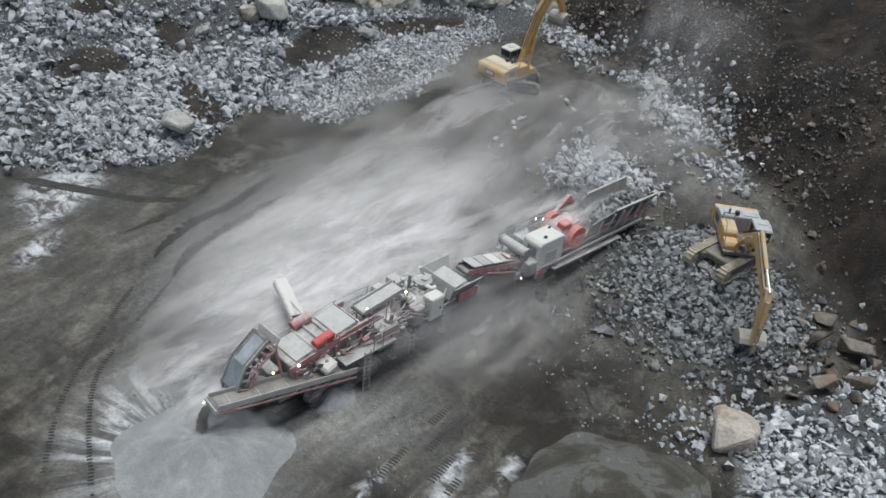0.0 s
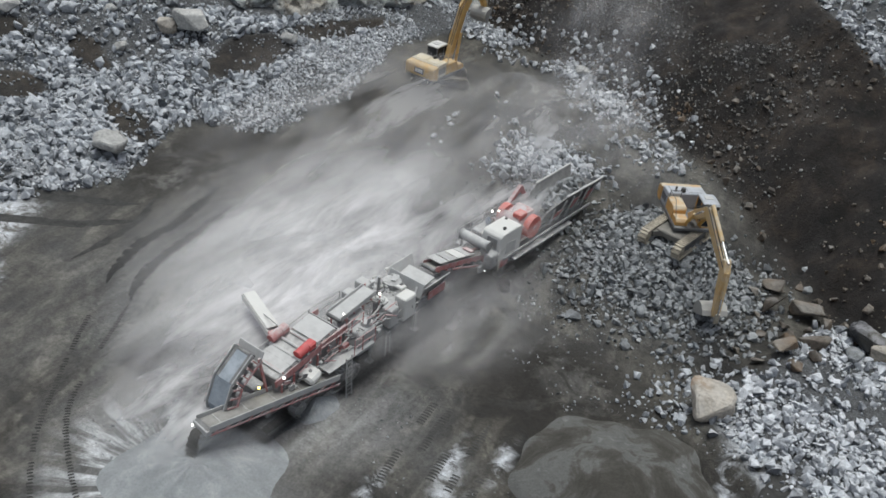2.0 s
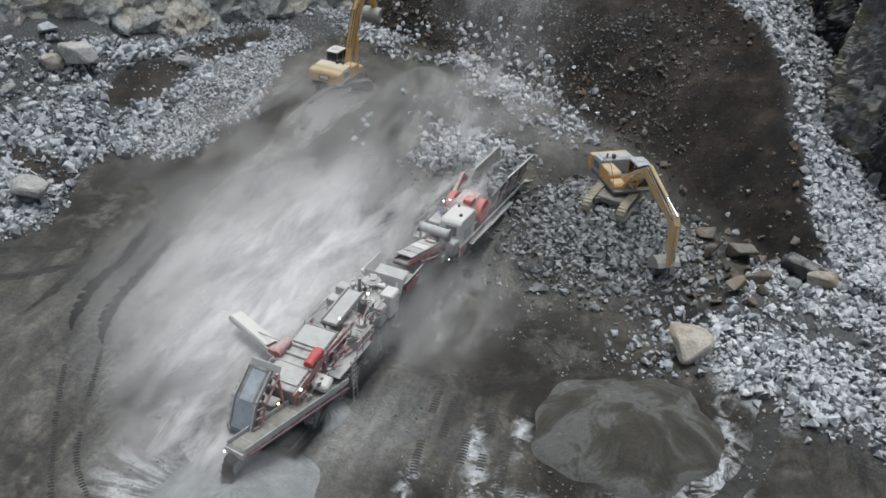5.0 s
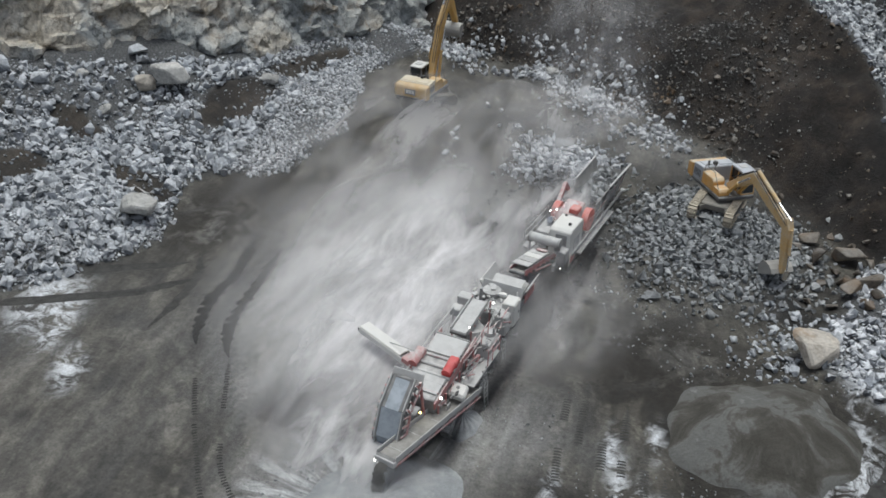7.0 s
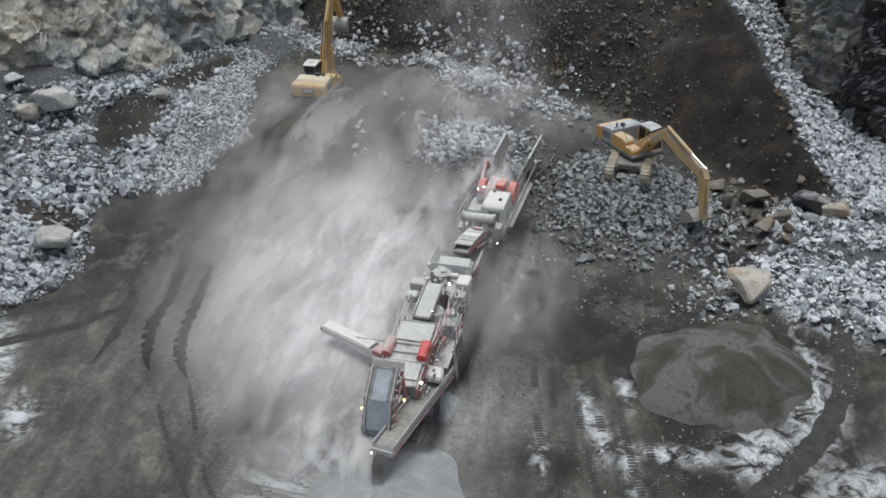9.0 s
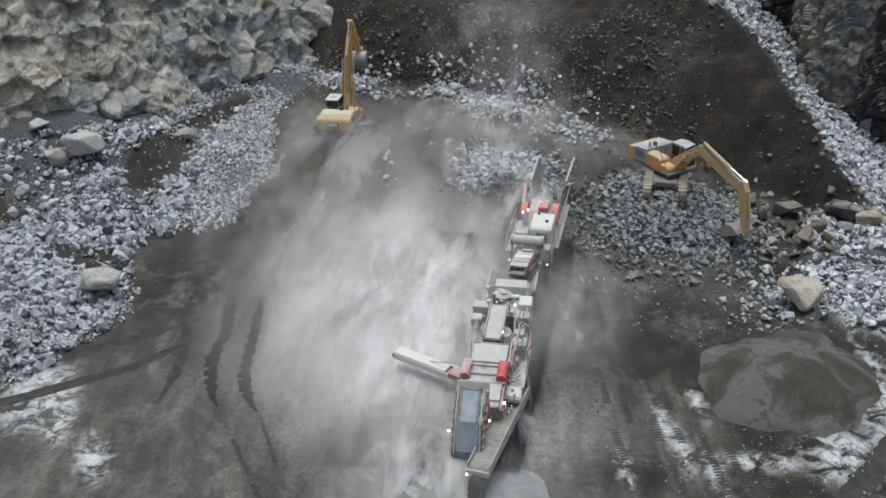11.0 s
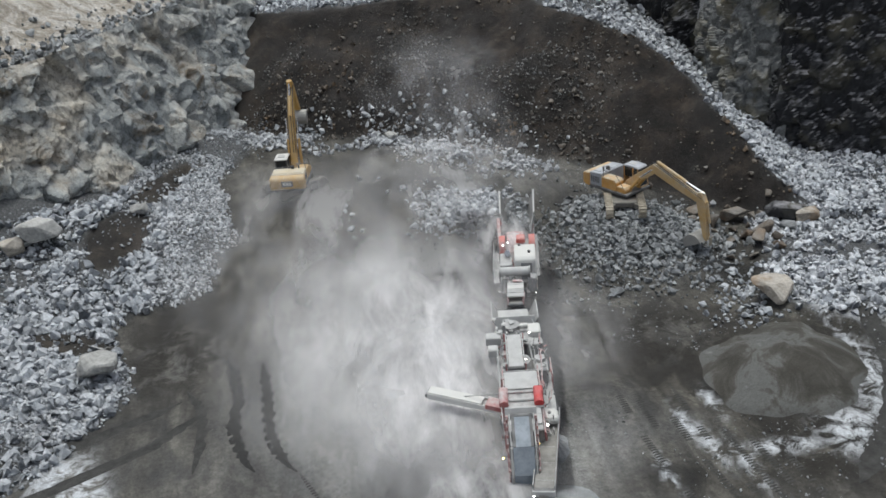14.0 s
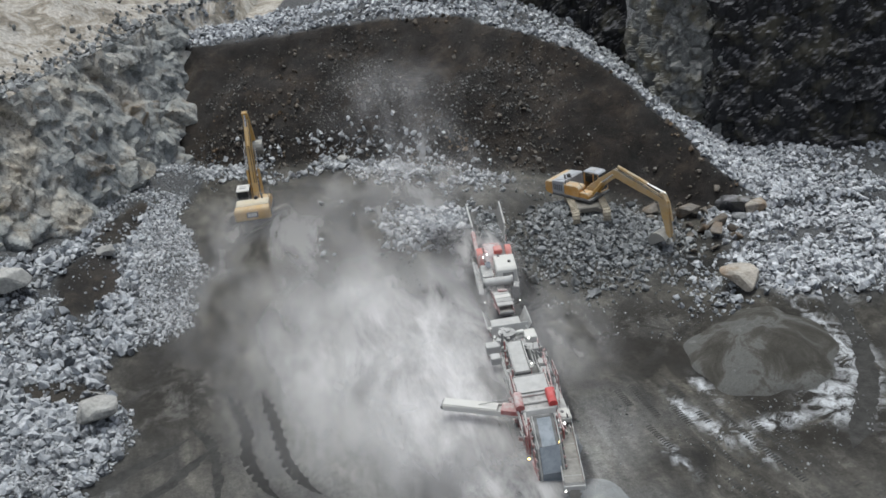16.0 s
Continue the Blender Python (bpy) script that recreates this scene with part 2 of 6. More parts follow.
M_TROUGH = painted("dusty_belt", (0.16, 0.155, 0.145), 0.75, 0.9, dust_col=(0.36, 0.355, 0.335))
M_YELLOW = painted("worn_yellow_paint", (0.60, 0.32, 0.035), 0.55, 0.45, dust_col=(0.60, 0.55, 0.43))
M_YELLOW2 = painted("faded_yellow_paint", (0.62, 0.29, 0.03), 0.85, 0.5, dust_col=(0.60, 0.54, 0.42), side=0.12, rust=0.5)
M_CREAM = painted("dust_bleached_yellow", (0.66, 0.56, 0.36), 0.7, 0.6, dust_col=(0.64, 0.61, 0.53))
M_TRACK = painted("muddy_track_steel", (0.10, 0.095, 0.085), 0.65, dust_col=(0.33, 0.315, 0.28))
M_TRACK2 = painted("clay_caked_track_steel", (0.24, 0.21, 0.16), 0.95, dust_col=(0.58, 0.53, 0.43))
M_BUCKET = painted("scoured_bucket_steel", (0.36, 0.35, 0.33), 0.6, 0.45, 0.4, dust_col=(0.50, 0.50, 0.47))
M_CHROME = painted("polished_ram_steel", (0.7, 0.7, 0.7), 0.15, 0.2, 0.9)
M_BLACK = painted("black_rubber", (0.012, 0.012, 0.013), 0.1, 0.7)
M_LOGO = painted("pale_logo_paint", (0.72, 0.70, 0.62), 0.1, 0.5, rust=0.0)
M_ROOF2 = painted("frosted_cab_roof", (0.30, 0.31, 0.33), 0.75, 0.5, dust_col=(0.55, 0.58, 0.62))

def glass_material():
    m, nt, b = mat_new("cab_glass")
    b.inputs["Base Color"].default_value = (0.02, 0.024, 0.028, 1)
    b.inputs["Roughness"].default_value = 0.12
    return m
M_GLASS = glass_material()

def lamp_material(name, col, power):
    m, nt, b = mat_new(name)
    b.inputs["Base Color"].default_value = (*col, 1)
    b.inputs["Emission Color"].default_value = (*col, 1)
    b.inputs["Emission Strength"].default_value = power
    return m
M_LAMP = lamp_material("lit_work_lamp", (1.0, 0.98, 0.92), 5.0)
M_AMBER = lamp_material("lit_amber_lamp", (1.0, 0.78, 0.22), 7.0)

def dust_material(name, cover, scale, seed):
    """Hanging stone dust: mostly clear, thicker where the noise bunches it."""
    m, nt, b = mat_new(name)
    nt.nodes.remove(b)
    p = coords(nt)
    mapn = nd(nt, "ShaderNodeMapping")
    mapn.inputs["Location"].default_value = (seed * 7.3, seed * 3.1, seed * 5.7)
    mapn.vector_type = "TEXTURE"
    mapn.inputs["Rotation"].default_value = (0, 0, radians(14))
    mapn.inputs["Scale"].default_value = (0.62, 2.1, 1.2)
    nt.links.new(p, mapn.inputs["Vector"])
    n = noise_n(nt, mapn.outputs[0], scale, 7, 0.60, 0.25)
    a = maths(nt, "MULTIPLY", attr(nt, "thick"), ramp(nt, n, (0.36, 0.10), (0.64, 1.0)))
    a = maths(nt, "MULTIPLY", a, cover, True)
    clear = nt.nodes.new("ShaderNodeBsdfTransparent")
    d = nt.nodes.new("ShaderNodeBsdfDiffuse")
    d.inputs["Color"].default_value = (0.90, 0.895, 0.90, 1)
    tr = nt.nodes.new("ShaderNodeBsdfTranslucent")
    tr.inputs["Color"].default_value = (0.90, 0.895, 0.90, 1)
    both = nt.nodes.new("ShaderNodeMixShader")
    both.inputs[0].default_value = 0.35
    nt.links.new(d.outputs[0], both.inputs[1])
    nt.links.new(tr.outputs[0], both.inputs[2])
    mx = nt.nodes.new("ShaderNodeMixShader")
    nt.links.new(a, mx.inputs[0])
    nt.links.new(clear.outputs[0], mx.inputs[1])
    nt.links.new(both.outputs[0], mx.inputs[2])
    nt.links.new(mx.outputs[0], nt.nodes["Material Output"].inputs["Surface"])
    return m

# ---------------------------------------------------------------- terrain
def hash2(ix, iy, seed):
    v = np.sin(ix * 127.1 + iy * 311.7 + seed * 74.7) * 43758.5453
    return v - np.floor(v)

def vnoise(x, y, seed=0):
    ix, iy = np.floor(x), np.floor(y)
    fx, fy = x - ix, y - iy
    fx, fy = fx * fx * (3 - 2 * fx), fy * fy * (3 - 2 * fy)
    a, b = hash2(ix, iy, seed), hash2(ix + 1, iy, seed)
    c, d = hash2(ix, iy + 1, seed), hash2(ix + 1, iy + 1, seed)
    return (a * (1 - fx) + b * fx) * (1 - fy) + (c * (1 - fx) + d * fx) * fy - 0.5

def fbm(x, y, size, octaves=4, seed=0):
    t, amp = 0.0, 1.0
    for i in range(octaves):
        t = t + amp * vnoise(x / size, y / size, seed + i)
        size, amp = size / 2, amp / 2
    return t

def sm(v):
    v = np.clip(v, 0, 1)
    return v * v * (3 - 2 * v)

def side_dist(x, y, line):
    """Signed distance from a polyline; positive on the left hand of its direction."""
    best = np.full(np.shape(x), 1e9)
    sign = np.ones(np.shape(x))
    for (x0, y0), (x1, y1) in zip(line[:-1], line[1:]):
        dx, dy = x1 - x0, y1 - y0
        t = np.clip(((x - x0) * dx + (y - y0) * dy) / (dx * dx + dy * dy), 0, 1)
        d = np.hypot(x - x0 - t * dx, y - y0 - t * dy)
        s = np.sign(dx * (y - y0) - dy * (x - x0))
        closer = d < best - 1e-9
        best, sign = np.where(closer, d, best), np.where(closer, s, sign)
    return best * sign

FACE_TOE = [(90, 26), (30, 27), (17, 28.5), (12, 31), (8, 33.5), (4, 36), (0, 38.5), (-6, 39.5), (-12, 42.5), (-20, 45.5), (-32, 47), (-42, 49)]
SCREE_TOE = [(-29.5, -40), (-29.5, -9), (-26.2, 2.2), (-31, 8.5), (-31, 11.5), (-26.8, 14.5), (-27.2, 23), (-32.5, 33), (-33, 45), (-34, 60)]
CLIFF_FOOT = [(-58, -60), (-57, -10), (-52, 6), (-47, 14), (-42, 20), (-38, 25.5), (-36.6, 33), (-36, 41), (-34.5, 48), (-32.5, 56), (-32, 64)]

def to_left(x, y, line):
    return side_dist(x, y, line)

TOP_X = [-60, -35, -24, -16, -7, 0, 5, 10, 15, 19, 25, 40]
TOP_Z = [12.6, 11.6, 12.7, 13.1, 13.0, 12.0, 10.3, 7.0, 3.4, 0.9, 0.5, 0.3]
PILE = (12.9, 6.2)

BARE = [(-36.0, 19.5, 2.6, 4.5), (-33.5, 6.2, 3.4, 1.3), (-37.5, 30.0, 1.6, 5.0), (-43.0, 8.0, 3.0, 1.4), (-40.0, 0.0, 2.0, 2.6), (-47.5, 3.0, 1.6, 2.4)]

def bare_earth(x, y):
    v = np.zeros(np.shape(x))
    for cx, cy, sx, sy in BARE:
        v = np.maximum(v, np.exp(-(((x - cx) / sx) ** 2 + ((y - cy) / sy) ** 2) ** 1.5))
    return sm((v + 0.5 * fbm(x, y, 4, 3, 91) - 0.25) / 0.3)

def fields(x, y):
    """Height of the ground and the weights of what covers it."""
    floor_z = 1.8 * sm((y - 10) / 26) * sm((9 - x) / 9) + 0.10 * fbm(x, y, 9, 4, 3) + 0.05 * fbm(x, y, 1.3, 2, 9)
    # heaped stone at the feeding excavator
    feed = np.exp(-(((x - 4.6) / 5.6) ** 2 + ((y - 23.0) / 5.2) ** 2) ** 1.4)
    floor_z = floor_z + 1.55 * feed * (1 + 0.25 * fbm(x, y, 3, 3, 5))
    floor_z = floor_z + 0.75 * np.exp(-(((x - 3.4) / 4.2) ** 2 + ((y - 25.8) / 3.2) ** 2) ** 2)
    # ridge of loose stone between the machines and the back
    ridge = np.exp(-((y - 27.5 + 0.12 * (x + 12)) / 2.6) ** 2) * sm((x + 21) / 6) * sm((-4 - x) / 4)
    floor_z = floor_z + 0.9 * ridge * (0.7 + fbm(x, y, 4, 3, 6))
    mound = np.exp(-(((x + 16.3) / 2.6) ** 2 + ((y - 31.5) / 2.0) ** 2))
    floor_z = floor_z + 1.0 * mound
    floor_z = floor_z + 1.0 * sm((x - 11.5) / 3) * sm((y - 8.5) / 4) * sm((26 - y) / 6)
    # scree on the west side
    ds = to_left(x, y, SCREE_TOE) + 1.2 * fbm(x, y, 5, 3, 12)
    scree = sm(ds / 1.2)
    # toe heap, then a long apron up to the rock
    apron = 0.55 * sm(ds / 2.0) + 0.26 * np.clip(ds - 2, 0, 30) + 0.9 * sm(ds / 6) * fbm(x, y, 7, 4, 14)
    apron = apron * np.where(y < 5, 0.45 + 0.55 * sm((y + 12) / 17), 1.0)
    z = floor_z + np.where(ds > 0, apron, 0)
    dc = to_left(x, y, CLIFF_FOOT)
    z = z + np.clip(dc - 6.8, 0, 7) * 4.5
    bench = sm((dc - 7.5) / 1)
    z = np.where(dc > 6.8, np.minimum(z, 14.6 + 0.8 * fbm(x, y, 11, 3, 8) + 0.03 * dc + 0.55 * np.clip(dc - 12, 0, 22) * (1 + 0.5 * fbm(x, y, 5, 3, 15))), z)
    # dug soil face to the north and east
    df = -side_dist(x, y, FACE_TOE)
    df = df + 1.5 * fbm(x, y, 8, 4, 20)
    top = np.interp(x, TOP_X, TOP_Z) + 0.9 * fbm(x, y, 6, 4, 23) + 0.02 * np.clip(y - 55, 0, 40)
    steep = df * (0.85 + 0.45 * sm((10 - df) / 10)) + 0.8 * fbm(x, y, 3.5, 4, 25) * sm(df / 2)
    face = np.minimum(np.where(df > 0, floor_z + np.clip(steep, 0, 60), floor_z), np.maximum(top, floor_z * 0.4))
    rim = sm((np.where(df > 0, floor_z + steep, 0) - top) / 1.5) * (df > 0)
    z = np.where(df > 0, np.maximum(face, np.where(ds > 0, z, -9)), z)
    soil = sm((df + 2.0) / 2.5) * (1 - rim) * (1 - sm((dc - 6) / 2)) * sm((18.5 - x) / 2)
    # east of the stockpile: low ground strewn with stone
    east = sm((x - 13.6 - 0.08 * (y - 20) + 2.0 * fbm(x, y, 5, 3, 31)) / 1.5) * sm((y - 10 + 0.2 * (x - 20)) / 4)
    # powder cover, widened so the floor colour also holds the haze's lightness
    dust_haze = np.exp(-(((x + 10) / 9.5) ** 2 + ((y - 7) / 14) ** 2) ** 1.5)
    dust_haze = np.maximum(dust_haze, 0.9 * np.exp(-(((x - 0.2) / 5.0) ** 2 + ((y + 9.5) / 4.0) ** 2)))
    dust_haze = np.maximum(dust_haze, 0.5 * np.exp(-((x + 1.8 + 0.148 * y) / 3.4) ** 2) * sm((y + 12) / 5) * sm((24 - y) / 5))
    dust_haze = np.maximum(dust_haze, (0.62 * sm((6.0 - x) / 5) * sm((x + 13) / 9) * sm((y + 18) / 8) * sm((6 - y) / 9) + 0.3 * fbm(x, y, 6, 3, 71)))
    dust_haze = np.maximum(dust_haze, 0.25 * np.exp(-(((x + 6) / 9) ** 2 + ((y - 33) / 4) ** 2)))
    dust_haze = np.maximum(dust_haze, 0.15 * sm((-7 - x) / 5) * sm((14 - y) / 8) * (1 + fbm(x, y, 5, 3, 73)))
    frost = np.zeros(np.shape(x))
    for cx, cy, sx, sy, a in ((8.5, 2.8, 0.34, 1.7, 21), (6.9, 0.7, 0.32, 2.0, 21), (8.2, -1.2, 0.36, 2.2, 21), (9.9, -2.6, 0.36, 2.4, 21), (5.6, -3.4, 0.26, 2.0, 20), (11.9, -1.0, 2.0, 0.7, 10), (17.2, 9.6, 0.3, 3.0, 28), (-27.0, -7.0, 3.4, 2.2, -58), (16, 0.5, 2.2, 2.2, 0), (-24.6, -8.0, 3.2, 0.9, -58), (-20.5, -10.5, 2.2, 0.9, -50), (18, 5, 1.5, 4, 0), (17.3, 12.5, 3.5, 1.0, -25), (22, -2, 4, 4, 0)):
        ca, sa = math.cos(radians(a)), math.sin(radians(a))
        u, v = (x - cx) * ca + (y - cy) * sa, -(x - cx) * sa + (y - cy) * ca
        frost = np.maximum(frost, np.exp(-((u / sx) ** 2 + (v / sy) ** 2) ** 2))
    rut = np.zeros(np.shape(x))
    for line, width, deep in RUTS:
        rut = np.maximum(rut, deep * (1 - sm((np.abs(side_dist(x, y, line)) - width * 0.55) / (width * 0.5))))
    z = z - 0.10 * rut
    bare = bare_earth(x, y) * scree
    wet = np.maximum(np.exp(-(((x - 6.8) / 5.2) ** 2 + ((y - 9.5) / 5.0) ** 2) ** 2), np.exp(-(((x - 15.5) / 6.5) ** 2 + ((y - 3) / 9) ** 2) ** 2))
    wet = np.maximum(wet, 0.35 * np.exp(-(((x + 17) / 9) ** 2 + ((y - 31) / 5.5) ** 2) ** 2))
    wet = np.maximum(wet, 0.9 * np.exp(-(((x + 26.5) / 5) ** 2 + ((y - 8) / 8) ** 2) ** 2))
    hr = np.hypot(x - HEAP[0], y - HEAP[1])
    spray = sm((hr - 2.5) / 1.5) * sm((8.0 - hr) / 4.0) * sm((HEAP[0] + 1.5 - x) / 2.5)
    out = {"dust": dust_haze * (1 - scree) * (1 - soil * 0.8), "soil": np.maximum(soil, 0.75 * bare), "grit": np.clip(scree * (1 - bench) * (1 - soil) * (1 - bare) + rim + east * (1 - soil) + 0.75 * feed, 0, 1),
           "bench": bench * (1 - soil), "frost": frost, "rut": rut * (1 - scree), "wet": wet * (1 - scree) * (1 - 0.7 * feed), "spray": spray}
    return z, out, {"scree": scree, "ds": ds, "dc": dc, "df": df, "rim": rim, "soil": soil, "feed": feed, "ridge": ridge, "east": east, "bare": bare}

RUTS = [([(-22.5, 6.5), (-20.2, 2.2), (-19.3, -0.8), (-17.6, -3.8), (-16.4, -5.0)], 0.55, 1.0),
        ([(-19.9, 6.0), (-18.2, 2.2), (-16.9, -1.2), (-15.2, -3.8), (-14.0, -4.8)], 0.55, 1.0),
        ([(-16.4, -5.0), (-13.0, -8.4), (-10.0, -11.2), (-6.5, -14.0), (-1.5, -16.5)], 0.36, 0.7),
        ([(-14.0, -4.8), (-10.6, -8.8), (-8.0, -11.5), (-4.5, -13.2), (0.5, -14.8)], 0.36, 0.7),
        ([(-33, -7.5), (-28.5, -3.6), (-25.5, -0.8), (-23.5, 1.5)], 0.5, 0.85),
        ([(-30, -9.5), (-26.0, -5.6), (-23.5, -3.0), (-21.6, 0.6)], 0.5, 0.85),
        ([(-23.8, 2.6), (-21.8, 0.2), (-20.6, -3.0), (-20.0, -5.5)], 0.45, 0.6),
        ([(18.4, 14), (19.3, 8), (18.0, 2), (15.0, -4)], 0.8, 0.8)]
# loaders' tread prints between the crusher and the stockpile
TREADS = [[(x0 - 0.37 * (y - 1) + 0.010 * (y - 1) ** 2, y) for y in (y1, (y0 + y1) / 2, y0)]
          for x0, y1, y0 in ((4.0, 4.6, -7.5), (5.0, 5.6, -8.0), (6.3, 3.0, -8.0), (7.4, 4.4, -8.5), (8.6, 2.2, -8.5), (9.7, 0.6, -9.0), (10.8, 0.0, -9.0))]

def height(x, y):
    return float(fields(np.array([float(x)]), np.array([float(y)]))[0][0])

def axis_steps(lo, hi, step):
    core = list(np.arange(lo, hi + 1e-6, step))
    grow, d = [], step
    while (grow[-1] if grow else 0) < 2600:
        d *= 1.35
        grow.append((grow[-1] if grow else 0) + d)
    return np.array([lo - g for g in reversed(grow)] + core + [hi + g for g in grow])

def mesh_from(name, verts, faces, smooth=False):
    me = bpy.data.meshes.new(name)
    verts, faces = np.asarray(verts, dtype=np.float32), np.asarray(faces, dtype=np.int32)
    n, k = faces.shape
    me.vertices.add(len(verts))
    me.vertices.foreach_set("co", verts.ravel())
    me.loops.add(n * k)
    me.loops.foreach_set("vertex_index", faces.ravel())
    me.polygons.add(n)
    me.polygons.foreach_set("loop_start", np.arange(0, n * k, k, dtype=np.int32))
    me.polygons.foreach_set("use_smooth", np.full(n, smooth))
    me.update(calc_edges=True)
    return me

def grid_faces(nu, nv):
    i = np.arange(nu * nv).reshape(nv, nu)
    return np.stack([i[:-1, :-1], i[:-1, 1:], i[1:, 1:], i[1:, :-1]], -1).reshape(-1, 4)

def add_attr(me, name, values):
    a = me.attributes.new(name, "FLOAT", "POINT")
    a.data.foreach_set("value", np.asarray(values, dtype=np.float32).ravel())

def build_ground():
    xs, ys = axis_steps(-62, 40, 0.4), axis_steps(-24, 66, 0.4)
    gx, gy = np.meshgrid(xs, ys)
    z, out, _ = fields(gx, gy)
    far = sm((np.maximum(np.abs(gx + 11) - 80, np.abs(gy - 21) - 75)) / 60)
    z = z * (1 - far) + 16 * far
    me = mesh_from("ground", np.stack([gx, gy, z], -1).reshape(-1, 3), grid_faces(len(xs), len(ys)), True)
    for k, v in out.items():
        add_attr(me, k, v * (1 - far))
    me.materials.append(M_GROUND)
    return tagged(new("ground", me), "dark trodden quarry floor with pale stone powder, painted haze and brown dug soil", "ground", kind="structure")

build_ground()

# ---------------------------------------------------------------- mesh helpers
def part(name, bm, material, parent, label=""):
    me = bpy.data.meshes.new(name)
    bmesh.ops.recalc_face_normals(bm, faces=bm.faces)
    bm.to_mesh(me)
    bm.free()
    me.materials.append(material)
    ob = new(name, me)
    if parent is not None:
        ob.parent = parent
    return tagged(ob, label)

def thing(name, m, label, category, group=""):
    ob = new(name)
    ob.empty_display_size = 0.3
    ob.matrix_basis = m
    return tagged(ob, label, category, group)

def add_box(bm, c, s, rot=None, bevel=0.03):
    """A box with softened edges: centre, size, optional turn."""
    t = bmesh.new()
    bmesh.ops.create_cube(t, size=1)
    bmesh.ops.scale(t, vec=s, verts=t.verts)
    if bevel:
        bmesh.ops.bevel(t, geom=t.edges[:], offset=min(bevel, min(s) * 0.3), segments=1, affect="EDGES")
    if rot is not None:
        bmesh.ops.transform(t, matrix=rot.to_4x4(), verts=t.verts)
    bmesh.ops.translate(t, vec=c, verts=t.verts)
    me = bpy.data.meshes.new("tmp")
    t.to_mesh(me)
    t.free()
    bm.from_mesh(me)
    bpy.data.meshes.remove(me)
    return bm

def beam(bm, a, b, w, h, bevel=0.02):
    """A straight member from a to b, w wide, h deep."""
    a, b = Vector(a), Vector(b)
    d = b - a
    up = Vector((0, 0, 1)) if abs(d.normalized().z) < 0.95 else Vector((0, 1, 0))
    x = d.cross(up).normalized()
    z = x.cross(d).normalized()
    rot = Matrix((x, d.normalized(), z)).transposed()
    return add_box(bm, (a + b) / 2, (w, d.length, h), rot, bevel)

def rod(bm, a, b, r, n=10, r2=None):
    a, b = Vector(a), Vector(b)
    d = b - a
    m = Matrix.Translation((a + b) / 2) @ d.to_track_quat("Z", "Y").to_matrix().to_4x4()
    bmesh.ops.create_cone(bm, cap_ends=True, segments=n, radius1=r, radius2=r if r2 is None else r2, depth=d.length, matrix=m)
    return bm

def prism(bm, outline, width, place=None, bevel=0.03):
    """A side outline of (y, z) pairs, given a width along x and set at x."""
    t = bmesh.new()
    x0 = -width / 2 + (place or 0)
    vs = [t.verts.new((x0, y, z)) for y, z in outline]
    f = t.faces.new(vs)
    r = bmesh.ops.extrude_face_region(t, geom=[f])
    bmesh.ops.translate(t, vec=(width, 0, 0), verts=[v for v in r["geom"] if isinstance(v, bmesh.types.BMVert)])
    if bevel:
        bmesh.ops.bevel(t, geom=t.edges[:], offset=bevel, segments=1, affect="EDGES")
    me = bpy.data.meshes.new("tmp")
    t.to_mesh(me)
    t.free()
    bm.from_mesh(me)
    bpy.data.meshes.remove(me)
    return bm

def bmn():
    return bmesh.new()

# ---------------------------------------------------------------- loose stone
def rock_shape(seed, n=11, flat=0.7, rounded=0.0):
    rnd = random.Random(seed)
    bm = bmesh.new()
    for _ in range(n):
        v = Vector((rnd.gauss(0, 1), rnd.gauss(0, 1), rnd.gauss(0, 1))).normalized() * rnd.uniform(0.38, 0.56)
        v.z *= flat
        bm.verts.new(v)
    r = bmesh.ops.convex_hull(bm, input=bm.verts)
    bmesh.ops.delete(bm, geom=list({g for g in r["geom_interior"] if isinstance(g, bmesh.types.BMVert)}), context="VERTS")
    bmesh.ops.triangulate(bm, faces=bm.faces)
    if rounded:
        bmesh.ops.bevel(bm, geom=bm.edges[:], offset=rounded, segments=1, affect="EDGES")
        bmesh.ops.triangulate(bm, faces=bm.faces)
    bm.verts.ensure_lookup_table()
    v = np.array([w.co[:] for w in bm.verts])
    f = np.array([[w.index for w in g.verts] for g in bm.faces])
    bm.free()
    return v, f

SHAPES = [rock_shape(100 + i, 9 + i % 4, 0.55 + 0.06 * (i % 6)) for i in range(14)]

def rot_matrices(rng, n):
    q = rng.normal(size=(n, 4))
    q /= np.linalg.norm(q, axis=1)[:, None]
    w, x, y, z = q.T
    return np.stack([1 - 2 * (y * y + z * z), 2 * (x * y - z * w), 2 * (x * z + y * w), 2 * (x * y + z * w), 1 - 2 * (x * x + z * z), 2 * (y * z - x * w),
                     2 * (x * z - y * w), 2 * (y * z + x * w), 1 - 2 * (x * x + y * y)], -1).reshape(n, 3, 3)

